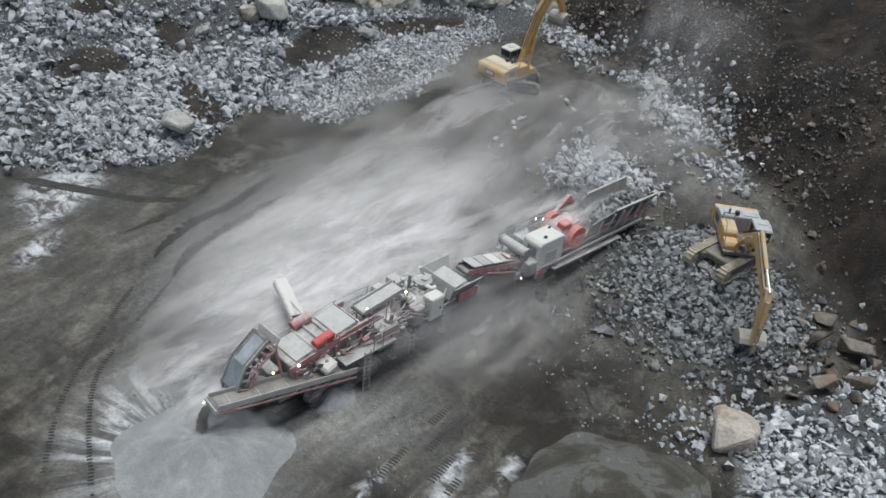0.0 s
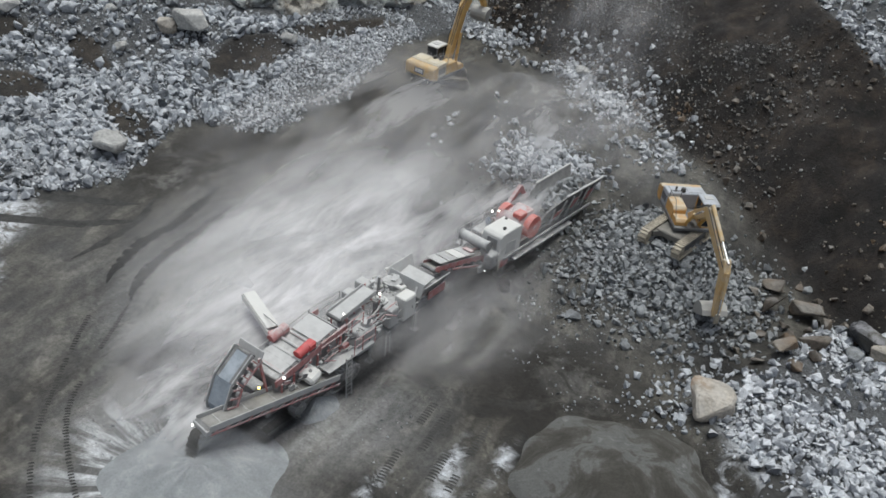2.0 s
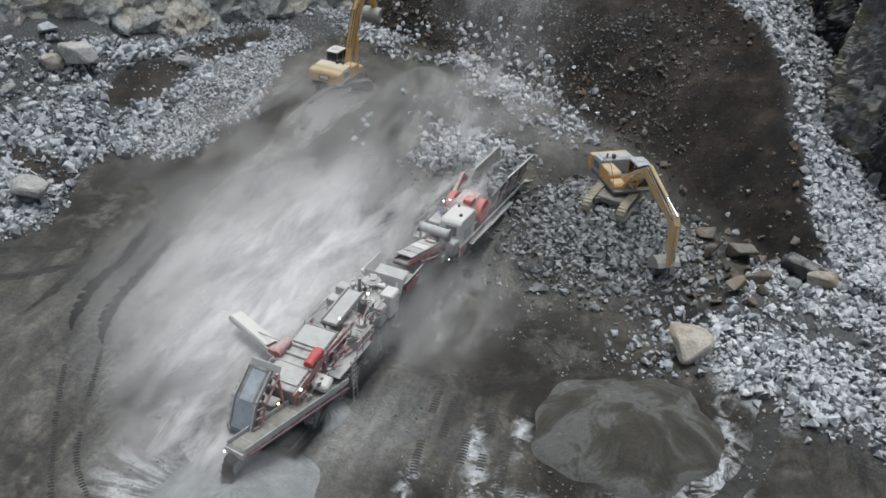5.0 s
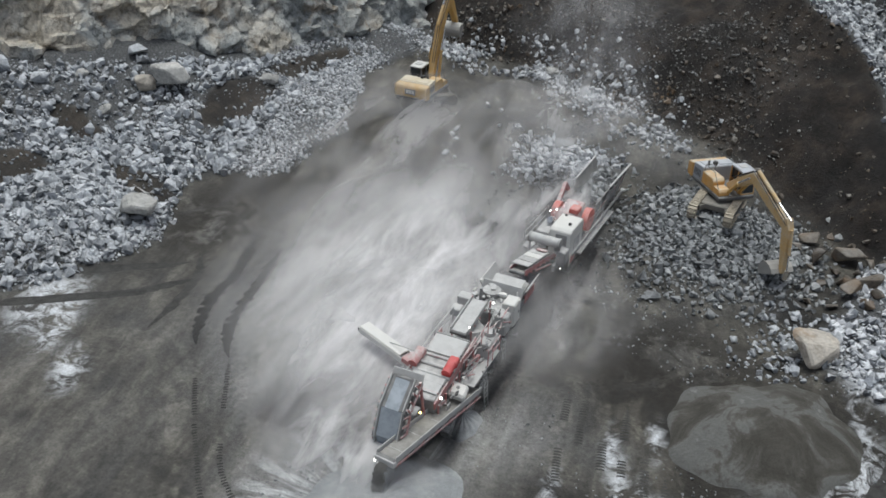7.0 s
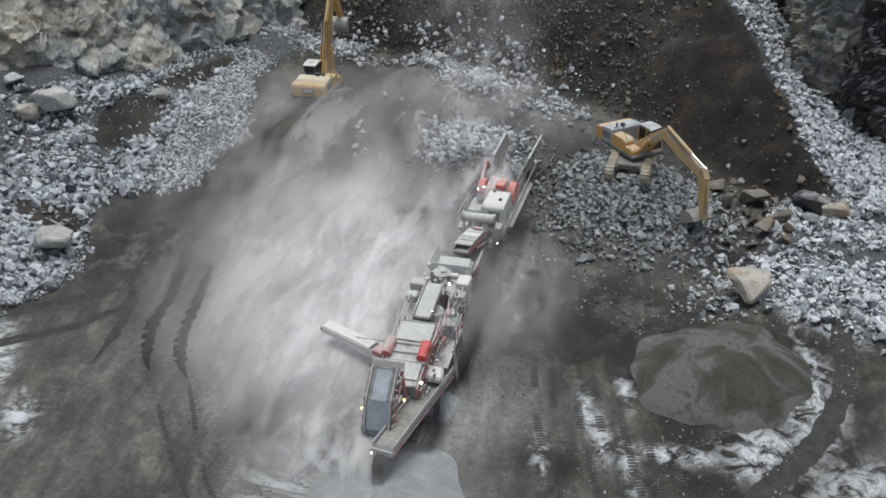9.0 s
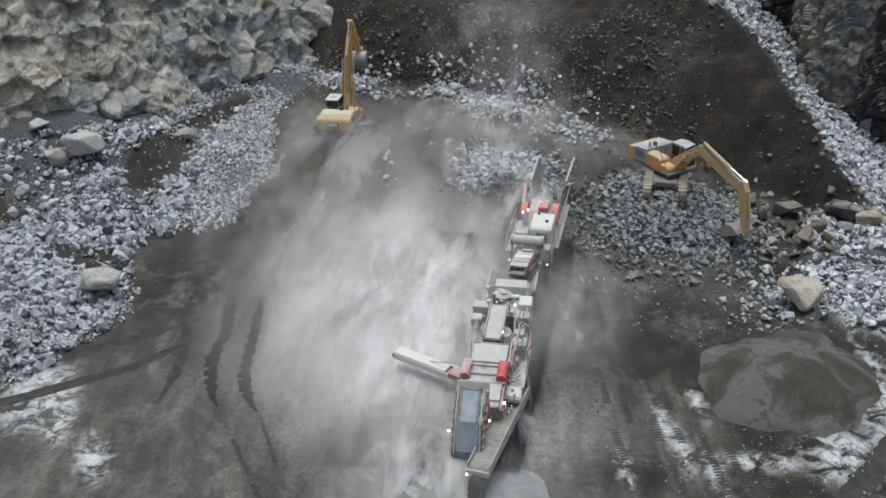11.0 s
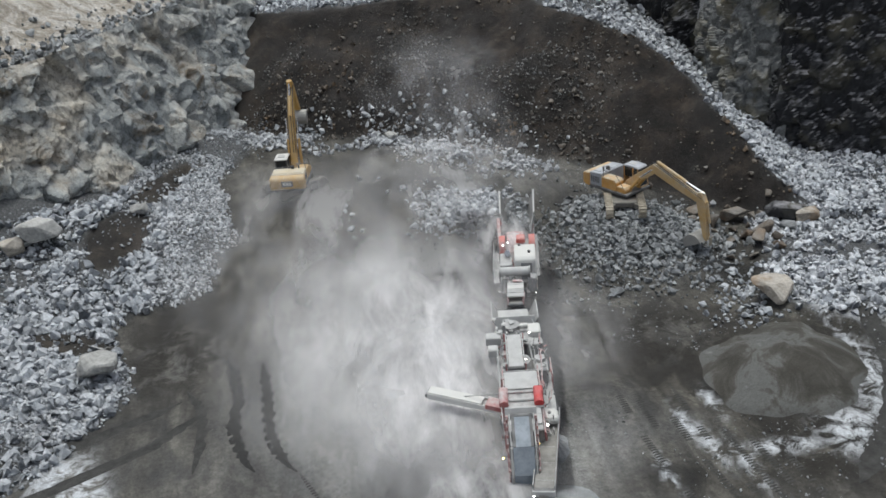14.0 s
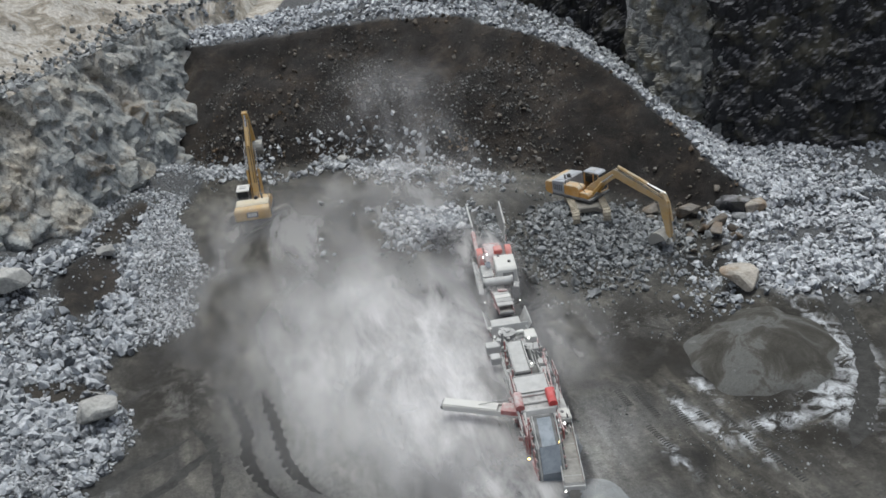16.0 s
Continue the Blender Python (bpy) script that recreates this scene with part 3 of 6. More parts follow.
def rubble(name, pts, sizes, material, label, seed, sink=0.12):
    """A field of broken stones, joined."""
    rng = np.random.default_rng(seed)
    V, Fc, off = [], [], 0
    which = rng.integers(0, len(SHAPES), len(pts))
    z = fields(pts[:, 0], pts[:, 1])[0]
    for k, (sv, sf) in enumerate(SHAPES):
        sel = which == k
        n = int(sel.sum())
        if not n:
            continue
        R = rot_matrices(rng, n)
        s = sizes[sel][:, None, None]
        tilt = np.array([1, rng.uniform(0.7, 1.0), 1])
        v = np.einsum("nij,vj->nvi", R, sv * tilt) * s
        low = v[:, :, 2].min(axis=1)
        base = np.stack([pts[sel, 0], pts[sel, 1], z[sel] - low * (1 - 2.2 * sink) - 0.02], -1)
        v = v + base[:, None, :]
        f = sf[None] + (np.arange(n) * len(sv))[:, None, None] + off
        V.append(v.reshape(-1, 3))
        Fc.append(f.reshape(-1, 3))
        off += n * len(sv)
    me = mesh_from(name, np.concatenate(V), np.concatenate(Fc))
    me.materials.append(material)
    return tagged(new(name, me), label, "rubble", kind="stuff")

def scatter(rng, n, box, weight):
    """n random spots in a box, kept by a weight of the ground there."""
    got = []
    have = 0
    while have < n:
        p = np.stack([rng.uniform(box[0], box[1], n * 2), rng.uniform(box[2], box[3], n * 2)], -1)
        _, out, w = fields(p[:, 0], p[:, 1])
        keep = rng.uniform(size=len(p)) < weight(p[:, 0], p[:, 1], w)
        got.append(p[keep])
        have += int(keep.sum())
    return np.concatenate(got)[:n]

def sizes_of(rng, n, lo, hi, power=2.2):
    return lo + (hi - lo) * rng.uniform(size=n) ** power

# ---------------------------------------------------------------- rock faces
def worley(P, seeds, offs, tilts, soft):
    """Offset of each point by the block it lies in."""
    tree = kdtree.KDTree(len(seeds))
    for i, q in enumerate(seeds):
        tree.insert(q, i)
    tree.balance()
    near = [tree.find_n(q, 2) for q in P.tolist()]
    k, k2 = np.array([[n[0][1], n[1][1]] for n in near]).T
    edge = np.array([n[1][2] - n[0][2] for n in near])
    one = offs[k] + np.einsum("ij,ij->i", tilts[k], P - seeds[k])
    two = offs[k2] + np.einsum("ij,ij->i", tilts[k2], P - seeds[k2])
    w = 0.5 + 0.5 * sm(edge / soft)
    return one * w + two * (1 - w), edge

def rock_face(name, line, z0, z1, lean, block, depth, tilt, step, material, label, seed, squash=1.0):
    """A broken rock face along a plan line, leaning back, built of faceted blocks with open joints."""
    rng = np.random.default_rng(seed)
    line = np.array(line, float)
    seg = np.hypot(*np.diff(line, axis=0).T)
    cum = np.concatenate([[0], np.cumsum(seg)])
    s = np.arange(0, cum[-1], step)
    px, py = np.interp(s, cum, line[:, 0]), np.interp(s, cum, line[:, 1])
    tx, ty = np.gradient(px), np.gradient(py)
    k = max(3, int(3 / step))
    ker = np.ones(k) / k
    tx, ty = np.convolve(np.pad(tx, k, mode="edge"), ker, "same")[k:-k], np.convolve(np.pad(ty, k, mode="edge"), ker, "same")[k:-k]
    ln = np.hypot(tx, ty)
    nx, ny = ty / ln, -tx / ln
    hs = np.arange(0, z1 - z0 + 1e-6, step)
    S, H = np.meshgrid(np.arange(len(s)), hs)
    base = np.stack([px[S] - nx[S] * H * lean, py[S] - ny[S] * H * lean, z0 + H], -1).reshape(-1, 3)
    q = base * np.array([1, 1, squash])
    nb = int(cum[-1] * (z1 - z0) * squash / (block * block)) + 20
    pick = rng.integers(0, len(q), nb)
    seeds = q[pick] + rng.normal(0, block * 0.25, (nb, 3))
    d, e = worley(q, seeds, rng.uniform(-depth, depth, nb), rng.normal(0, tilt, (nb, 3)), 0.09 * block)
    d = d - 0.30 * depth * np.exp(-(e / (0.10 * block)) ** 2)
    nb2 = min(nb * 6, 6000)
    seeds2 = q[rng.integers(0, len(q), nb2)]
    d2, _ = worley(q, seeds2, rng.uniform(-depth, depth, nb2) * 0.22, rng.normal(0, 1.3 * tilt, (nb2, 3)), 0.05 * block)
    d = d + d2
    N = np.stack([nx[S], ny[S], np.full(S.shape, 0.25)], -1).reshape(-1, 3)
    V = base + N * d[:, None]
    me = mesh_from(name, V, grid_faces(len(s), len(hs)))
    me.materials.append(material)
    return tagged(new(name, me), label, "rock face", kind="structure")

rock_face("rock_face_west", [(-59, -40), (-58, -10), (-53, 6), (-48, 14), (-43, 20), (-39, 25.5), (-37.6, 33), (-37, 41), (-35.5, 48), (-33.5, 56), (-33, 64)],
          0.5, 15.3, 0.47, 2.6, 0.48, 0.20, 0.20, M_CLIFF, "grey and rust-stained broken rock face with angular blocks", 5)
rock_face("rock_face_north", [(16.2, 45.0), (17.3, 42.0), (19.5, 41.0), (22, 40.2), (27, 39.4), (36, 38.6), (50, 37), (110, 31)],
          -1.5, 27.0, 0.07, 1.25, 0.45, 0.13, 0.24, M_WALL, "near-black blasted quarry wall with frosted ledges", 8, 0.75)
rock_face("rock_face_back", [(-14, 66), (6, 62), (8.5, 57), (11.4, 55.6)],
          -1.5, 27.0, 0.07, 1.25, 0.45, 0.13, 0.24, M_WALL, "near-black blasted quarry wall with frosted ledges", 9, 0.75)
rock_face("rock_buttress", [(11.0, 56.5), (11.6, 51), (12.4, 45.0), (13.8, 43.6), (15.6, 42.9), (17.6, 42.4), (18.6, 42.0)],
          -1.5, 27.0, 0.09, 1.25, 0.60, 0.20, 0.20, M_BUTTRESS, "grey blocky rock buttress with ochre-stained ledges", 10, 0.8)

# ---------------------------------------------------------------- fields of stone
rng = np.random.default_rng(4)
g = scatter(rng, 10500, (-56, -25, -16, 50), lambda x, y, w: w["scree"] * (1 - 0.93 * w["bare"]) * (w["dc"] < 1) * (w["df"] < 3) * np.clip(0.65 + 1.6 * fbm(x, y, 6, 3, 41), 0.22, 1) * (x < -34 + 0.25 * (26 - y)))
rubble("scree_rubble", g, sizes_of(rng, len(g), 0.25, 1.15, 3.6), M_SCREE, "pale grey angular scree lying against the rock face", 1)
g = scatter(rng, 8200, (-40, -25, -4, 46), lambda x, y, w: w["scree"] * (1 - 0.95 * w["bare"]) * (w["ds"] < 9) * (w["df"] < 1) * np.clip(0.75 + 2.0 * fbm(x, y, 5, 3, 43), 0, 1))
rubble("crushed_rubble", g, sizes_of(rng, len(g), 0.22, 0.55, 1.8), M_FINE, "light grey broken stone spread along the pit's edge", 2)
g = scatter(rng, 3000, (-7, 16, 12, 33), lambda x, y, w: np.clip(w["feed"] * 1.6, 0, 1) * (w["df"] < 1))
rubble("feed_rubble", g, sizes_of(rng, len(g), 0.25, 0.62, 1.8), M_FEED, "grey shot rock heaped beside the crusher's hopper", 3)
g = scatter(rng, 2800, (-34, 10, 22, 48), lambda x, y, w: np.clip(w["ridge"] * 1.2 + 0.45 * np.exp(-((w["df"] + 1.5) / 2.6) ** 2) * sm((1 - x) / 5), 0, 1) * (w["scree"] < 0.5) * np.clip(0.5 + 1.6 * fbm(x, y, 5, 3, 47), 0, 1))
rubble("ridge_rubble", g, sizes_of(rng, len(g), 0.25, 0.95, 2.4), M_FINE, "pale loose stone along the foot of the soil face", 4)
g = scatter(rng, 1000, (-34, 18, 26, 58), lambda x, y, w: w["soil"] * np.clip(0.35 + 1.5 * fbm(x, y, 7, 3, 49), 0.02, 1))
rubble("slope_stones", g, sizes_of(rng, len(g), 0.16, 0.85, 4.0), M_BROWN, "scattered grey stones stuck in the dark soil face", 5)
g = scatter(rng, 7000, (-36, 18, 24, 58), lambda x, y, w: w["soil"] * np.clip(0.3 + 2.2 * fbm(x, y, 9, 4, 50) + 0.7 * np.exp(-np.clip(w["df"], 0, 99) / 3.0), 0.03, 1) * (0.3 + 0.7 * sm((6 - x) / 9)))
rubble("slope_grit", g, sizes_of(rng, len(g), 0.07, 0.42, 3.2), M_SLOPE, "small stones and clods covering the soil face", 12)
g = scatter(rng, 11000, (-42, 22, 28, 74), lambda x, y, w: np.clip(w["rim"], 0, 1) * np.exp(-np.clip(w["df"] - 13, 0, 99) / 24) * (w["dc"] < 9) * np.clip(0.55 + fbm(x, y, 5, 3, 53), 0.1, 1))
rubble("rim_rubble", g, sizes_of(rng, len(g), 0.25, 1.0, 2.4), M_EAST, "frost-white rubble along the rim of the soil face", 6)
g = scatter(rng, 10500, (13, 40, 8, 42), lambda x, y, w: np.clip(w["east"], 0, 1) * (1 - w["soil"]) * np.clip(0.8 + 1.8 * fbm(x, y, 7, 3, 57), 0.08, 1))
rubble("east_rubble", g, sizes_of(rng, len(g), 0.25, 0.95, 2.6), M_EAST, "frost-white broken stone on the low eastern ground", 7)
g = scatter(rng, 2600, (-6, 20, -12, 24), lambda x, y, w: np.clip(0.15 + 1.5 * fbm(x, y, 5, 3, 61), 0, 1) * (np.abs(x + 2 + 0.148 * y) > 2.2) * (np.hypot(x - PILE[0], y - PILE[1]) > 5.2))
rubble("floor_grit", g, sizes_of(rng, len(g), 0.05, 0.24, 2.5), M_FEED, "grit and small stones strewn on the floor", 11)
g = scatter(rng, 260, (8.5, 15, 10.5, 19), lambda x, y, w: np.exp(-(((x - 11.6) / 2.2) ** 2 + ((y - 14.5) / 3.2) ** 2)))
rubble("boulder_side_stones", g, sizes_of(rng, len(g), 0.15, 0.75, 2.4), M_SCREE, "pale broken stones lying round the beige boulder", 13)
g = scatter(rng, 700, (-12, 13, 8, 40), lambda x, y, w: np.clip(0.25 + fbm(x, y, 4, 3, 59), 0, 1) * (w["soil"] < 0.4) * sm((y - 10) / 9) * (np.abs(x + 2 + 0.148 * y) > 2.4))
rubble("stray_stones", g, sizes_of(rng, len(g), 0.10, 0.4, 2.0), M_FEED, "small stray stones on the quarry floor", 8)

g = scatter(rng, 5500, (-56, -25, -16, 50), lambda x, y, w: w["scree"] * (1 - 0.7 * w["bare"]) * (w["dc"] < 2) * (w["df"] < 2))
rubble("scree_gravel", g, sizes_of(rng, len(g), 0.12, 0.34, 1.5), M_SCREE, "small grey stones filling the scree", 10)
g = scatter(rng, 3000, (-75, -34, 10, 75), lambda x, y, w: sm((w["dc"] - 7) / 1) * np.clip(1.3 * np.exp(-((w["dc"] - 10) / 3.0) ** 2) * (0.7 + 1.5 * fbm(x, y, 9, 3, 63)), 0.01, 1))
rubble("bench_rubble", g, sizes_of(rng, len(g), 0.2, 1.1, 3.0), M_FEED, "grey rubble strewn on the upper bench", 9)

# stones of the feed heap that can be told apart, one object each
def stone_mesh(seed, n, flat, material, rounded=0.0):
    v, f = rock_shape(seed, n, flat, rounded)
    me = mesh_from("stone", v.tolist(), f.tolist())
    me.materials.append(material)
    return me

FEED_MESHES = [stone_mesh(300 + i, 10 + i % 4, 0.75, M_FEED) for i in range(8)]
g = scatter(rng, 230, (-5, 14.5, 13.5, 31), lambda x, y, w: np.clip(w["feed"] * 1.3, 0, 1) * (w["df"] < 0) * (np.hypot(x - 4, y - 25.8) > 2.6) * (x > -1.2 - 0.0 * y))
gz = fields(g[:, 0], g[:, 1])[0]
for i, (x, y) in enumerate(g):
    s = 0.55 + 0.55 * rng.uniform() ** 1.5
    ob = new("stone", FEED_MESHES[i % 8])
    ob.matrix_basis = Matrix.Translation((x, y, gz[i] + 0.16 * s)) @ Euler(rng.uniform(0, 6.28, 3)).to_matrix().to_4x4() @ Matrix.Diagonal((s, s * 0.9, s * 0.8, 1))
    tagged(ob, "grey angular shot rock on the feed heap", "stone", "stones of the feed heap")

def boulder(name, x, y, size, flat, seed, material, label, sink=0.18, turn=0.0, stretch=1.0, lift=0.0, points=13):
    """A single boulder: a hull with chipped edges and a second order of facets."""
    rnd = random.Random(seed)
    bm = bmesh.new()
    for _ in range(points):
        v = Vector((rnd.gauss(0, 1), rnd.gauss(0, 1), rnd.gauss(0, 1))).normalized() * rnd.uniform(0.42, 0.56)
        bm.verts.new((v.x * stretch, v.y, v.z * flat))
    r = bmesh.ops.convex_hull(bm, input=bm.verts)
    bmesh.ops.delete(bm, geom=list({q for q in r["geom_interior"] if isinstance(q, bmesh.types.BMVert)}), context="VERTS")
    bmesh.ops.bevel(bm, geom=bm.edges[:], offset=0.035, segments=1, affect="EDGES")
    bmesh.ops.triangulate(bm, faces=bm.faces)
    bmesh.ops.subdivide_edges(bm, edges=bm.edges[:], cuts=1, use_grid_fill=True)
    for v in bm.verts:
        v.co += v.co.normalized() * 0.035 * noise.noise(v.co * 5 + Vector((seed, 0, 0)))
    ob = part(name, bm, material, None, label)
    low = -0.5 * flat * size
    ob.matrix_basis = Matrix.Translation((x, y, height(x, y) - low * (1 - 2 * sink) + lift)) @ pose(0, 0, 0, 0, 0, turn) @ Matrix.Diagonal((size, size, size, 1))
    return tagged(ob, label, "boulder")

boulder("boulder", -29.4, 2.4, 2.7, 0.78, 11, M_BOULDER, "large rounded pale grey boulder on the scree toe", 0.03, 0, 1.15, 0.25, 20)
boulder("boulder", -41.2, 16.6, 3.2, 0.85, 12, M_BOULDER, "large pale boulder high on the scree", 0.05, 0, 1.1, 0.3, 16)
boulder("boulder", -43.0, 15.4, 2.4, 0.8, 13, M_BEIGE, "ochre boulder resting against a pale one", 0.15)
boulder("boulder", 13.4, 13.8, 3.5, 0.68, 23, M_BEIGE, "huge beige and rust-stained boulder beside the stockpile", 0.14, 100, 1.05, 0.0, 11)
for i, (x, y, s) in enumerate(((11.0, 25.9, 1.9), (12.9, 24.0, 1.3), (13.8, 22.0, 1.7), (11.7, 22.9, 0.9), (14.3, 25.2, 2.0), (12.4, 27.6, 2.2), (9.6, 28.9, 1.6), (15.2, 23.4, 1.0), (13.0, 20.2, 0.9), (10.6, 24.4, 0.8), (14.0, 27.8, 1.1), (11.4, 20.4, 0.7), (12.2, 25.3, 1.0), (15.0, 21.0, 1.2), (9.2, 26.6, 0.9), (13.4, 26.2, 0.8))):
    boulder("boulder", x, y, s, 0.7 + 0.06 * (i % 4), 30 + i, M_BROWN, "brown rust-stained block among the shot rock", 0.1, i * 47, 0.9 + 0.2 * (i % 3), 0.0, 10)
for i, (x, y, s, m) in enumerate(((16.6, 28.2, 3.0, M_WALL), (17.9, 27.4, 2.4, M_BEIGE), (16.4, 26.0, 1.5, M_FEED))):
    boulder("boulder", x, y, s, 0.7, 50 + i, m, "big block at the end of the soil ridge", 0.15, i * 50, 1.2)
for i, (x, y, s) in enumerate(((-49.5, 4.5, 2.0), (-50.6, 7.2, 2.3), (-48.2, 9.0, 1.5), (-47.0, 12.0, 1.4), (-51.5, 1.0, 2.2), (-38.5, 20.0, 1.5), (-36.4, 23.5, 1.6), (-40.0, 21.0, 1.8), (-45.3, 7.4, 1.3), (-42.4, 10.5, 1.4), (-50.0, -3.0, 1.6), (-46.0, 17.5, 1.7))):
    boulder("boulder", x, y, s, 0.75, 70 + i, M_SCREE if i % 3 else M_BOULDER, "angular grey boulder on the scree", 0.15, i * 35, 1.15)
boulder("boulder", -19.2, 44.4, 1.5, 0.8, 90, M_BOULDER, "pale boulder at the foot of the soil face", 0.15)

# ---------------------------------------------------------------- stockpile of crushed fines
def stockpile():
    n, m = 72, 26
    r = np.repeat(np.arange(m + 1) / m, n)
    a = np.tile(2 * math.pi * np.arange(n) / n, m + 1)
    rad = 4.9 * (1 + 0.10 * np.sin(2 * a + 1) + 0.05 * np.sin(5 * a) + 0.03 * np.sin(11 * a + 2))
    x, y = PILE[0] + rad * r * np.cos(a) * 0.93, PILE[1] + rad * r * np.sin(a) * 1.08
    up = 2.8 * (1 - r ** 1.1) * (1 - 0.30 * np.exp(-((r - 0.1) / 0.3) ** 2))
    gully = 0.38 * fbm(x, y, 3.2, 4, 33) + 0.18 * np.sin(9 * a + 3 * fbm(x, y, 4, 2, 34)) * r * (1 - r)
    V = np.stack([x, y, fields(x, y)[0] - 0.12 * (r > 0.96) + up + gully * np.minimum(1, 4 * (1 - r))], -1)
    Fq = []
    for j in range(m):
        for i in range(n):
            k = (i + 1) % n
            Fq.append((j * n + i, j * n + k, (j + 1) * n + k, (j + 1) * n + i))
    me = mesh_from("stockpile", V, Fq, True)
    mt, nt, b = mat_new("crushed_fines")
    p = coords(nt)
    c = ramp(nt, noise_n(nt, p, 0.32, 8, 0.68, 0.9), (0.36, (0.055, 0.052, 0.044)), (0.46, (0.085, 0.082, 0.072)), (0.52, (0.145, 0.147, 0.141)), (0.58, (0.12, 0.122, 0.116)), (0.66, (0.22, 0.225, 0.22)))
    c = mixc(nt, 0.6, c, ramp(nt, noise_n(nt, p, 9, 5, 0.75), (0.25, 0.55), (0.75, 1.4)), "MULTIPLY")
    nt.links.new(c, b.inputs["Base Color"])
    b.inputs["Roughness"].default_value = 0.95
    bump(nt, b, noise_n(nt, p, 6, 6, 0.75), 0.6, 0.12)
    me.materials.append(mt)
    tagged(new("stockpile", me), "low round stockpile of grey crushed fines with gullied sides", "stockpile")
stockpile()

# ---------------------------------------------------------------- excavators
def shoe_track(parent, cx, length, h, w, rot, mat):
    """One crawler: frame, shoes round it, sprocket and idler."""
    bm = bmn()
    add_box(bm, (cx, 0, h * 0.5), (w * 0.55, length * 0.8, h * 0.5), None, 0.04)
    bmesh.ops.transform(bm, matrix=rot, verts=bm.verts)
    tr = part("crawler_frame", bm, M_DARK, parent)
    for y in (-length / 2 + h / 2, length / 2 - h / 2):
        bm = bmn()
        rod(bm, (cx - w * 0.36, y, h / 2), (cx + w * 0.36, y, h / 2), h * 0.40, 16)
        rod(bm, (cx - w * 0.45, y, h / 2), (cx + w * 0.45, y, h / 2), h * 0.16, 10)
        bmesh.ops.transform(bm, matrix=rot, verts=bm.verts)
        part("idler_wheel", bm, mat, tr)
    flat_len = length - h
    total = 2 * flat_len + math.pi * h
    n = int(total / 0.24)
    bm = bmn()
    for i in range(n):
        d = total * i / n
        if d < flat_len:
            y, z, a = -flat_len / 2 + d, h, 0
        elif d < flat_len + math.pi * h / 2:
            a = (d - flat_len) / (h / 2)
            y, z = flat_len / 2 + math.sin(a) * h / 2, h / 2 + math.cos(a) * h / 2
        elif d < 2 * flat_len + math.pi * h / 2:
            y, z, a = flat_len / 2 - (d - flat_len - math.pi * h / 2), 0, math.pi
        else:
            a = math.pi + (d - 2 * flat_len - math.pi * h / 2) / (h / 2)
            y, z = -flat_len / 2 + math.sin(a) * h / 2, h / 2 + math.cos(a) * h / 2
        add_box(bm, (cx, y, z), (w, 0.21, 0.07), Euler((-a, 0, 0)).to_matrix(), 0)
        add_box(bm, Vector((cx, y, z)) + Euler((-a, 0, 0)).to_matrix() @ Vector((0, 0.05, 0.055)), (w, 0.04, 0.05), Euler((-a, 0, 0)).to_matrix(), 0)
    bmesh.ops.transform(bm, matrix=rot, verts=bm.verts)
    part("track_belt", bm, mat, tr)

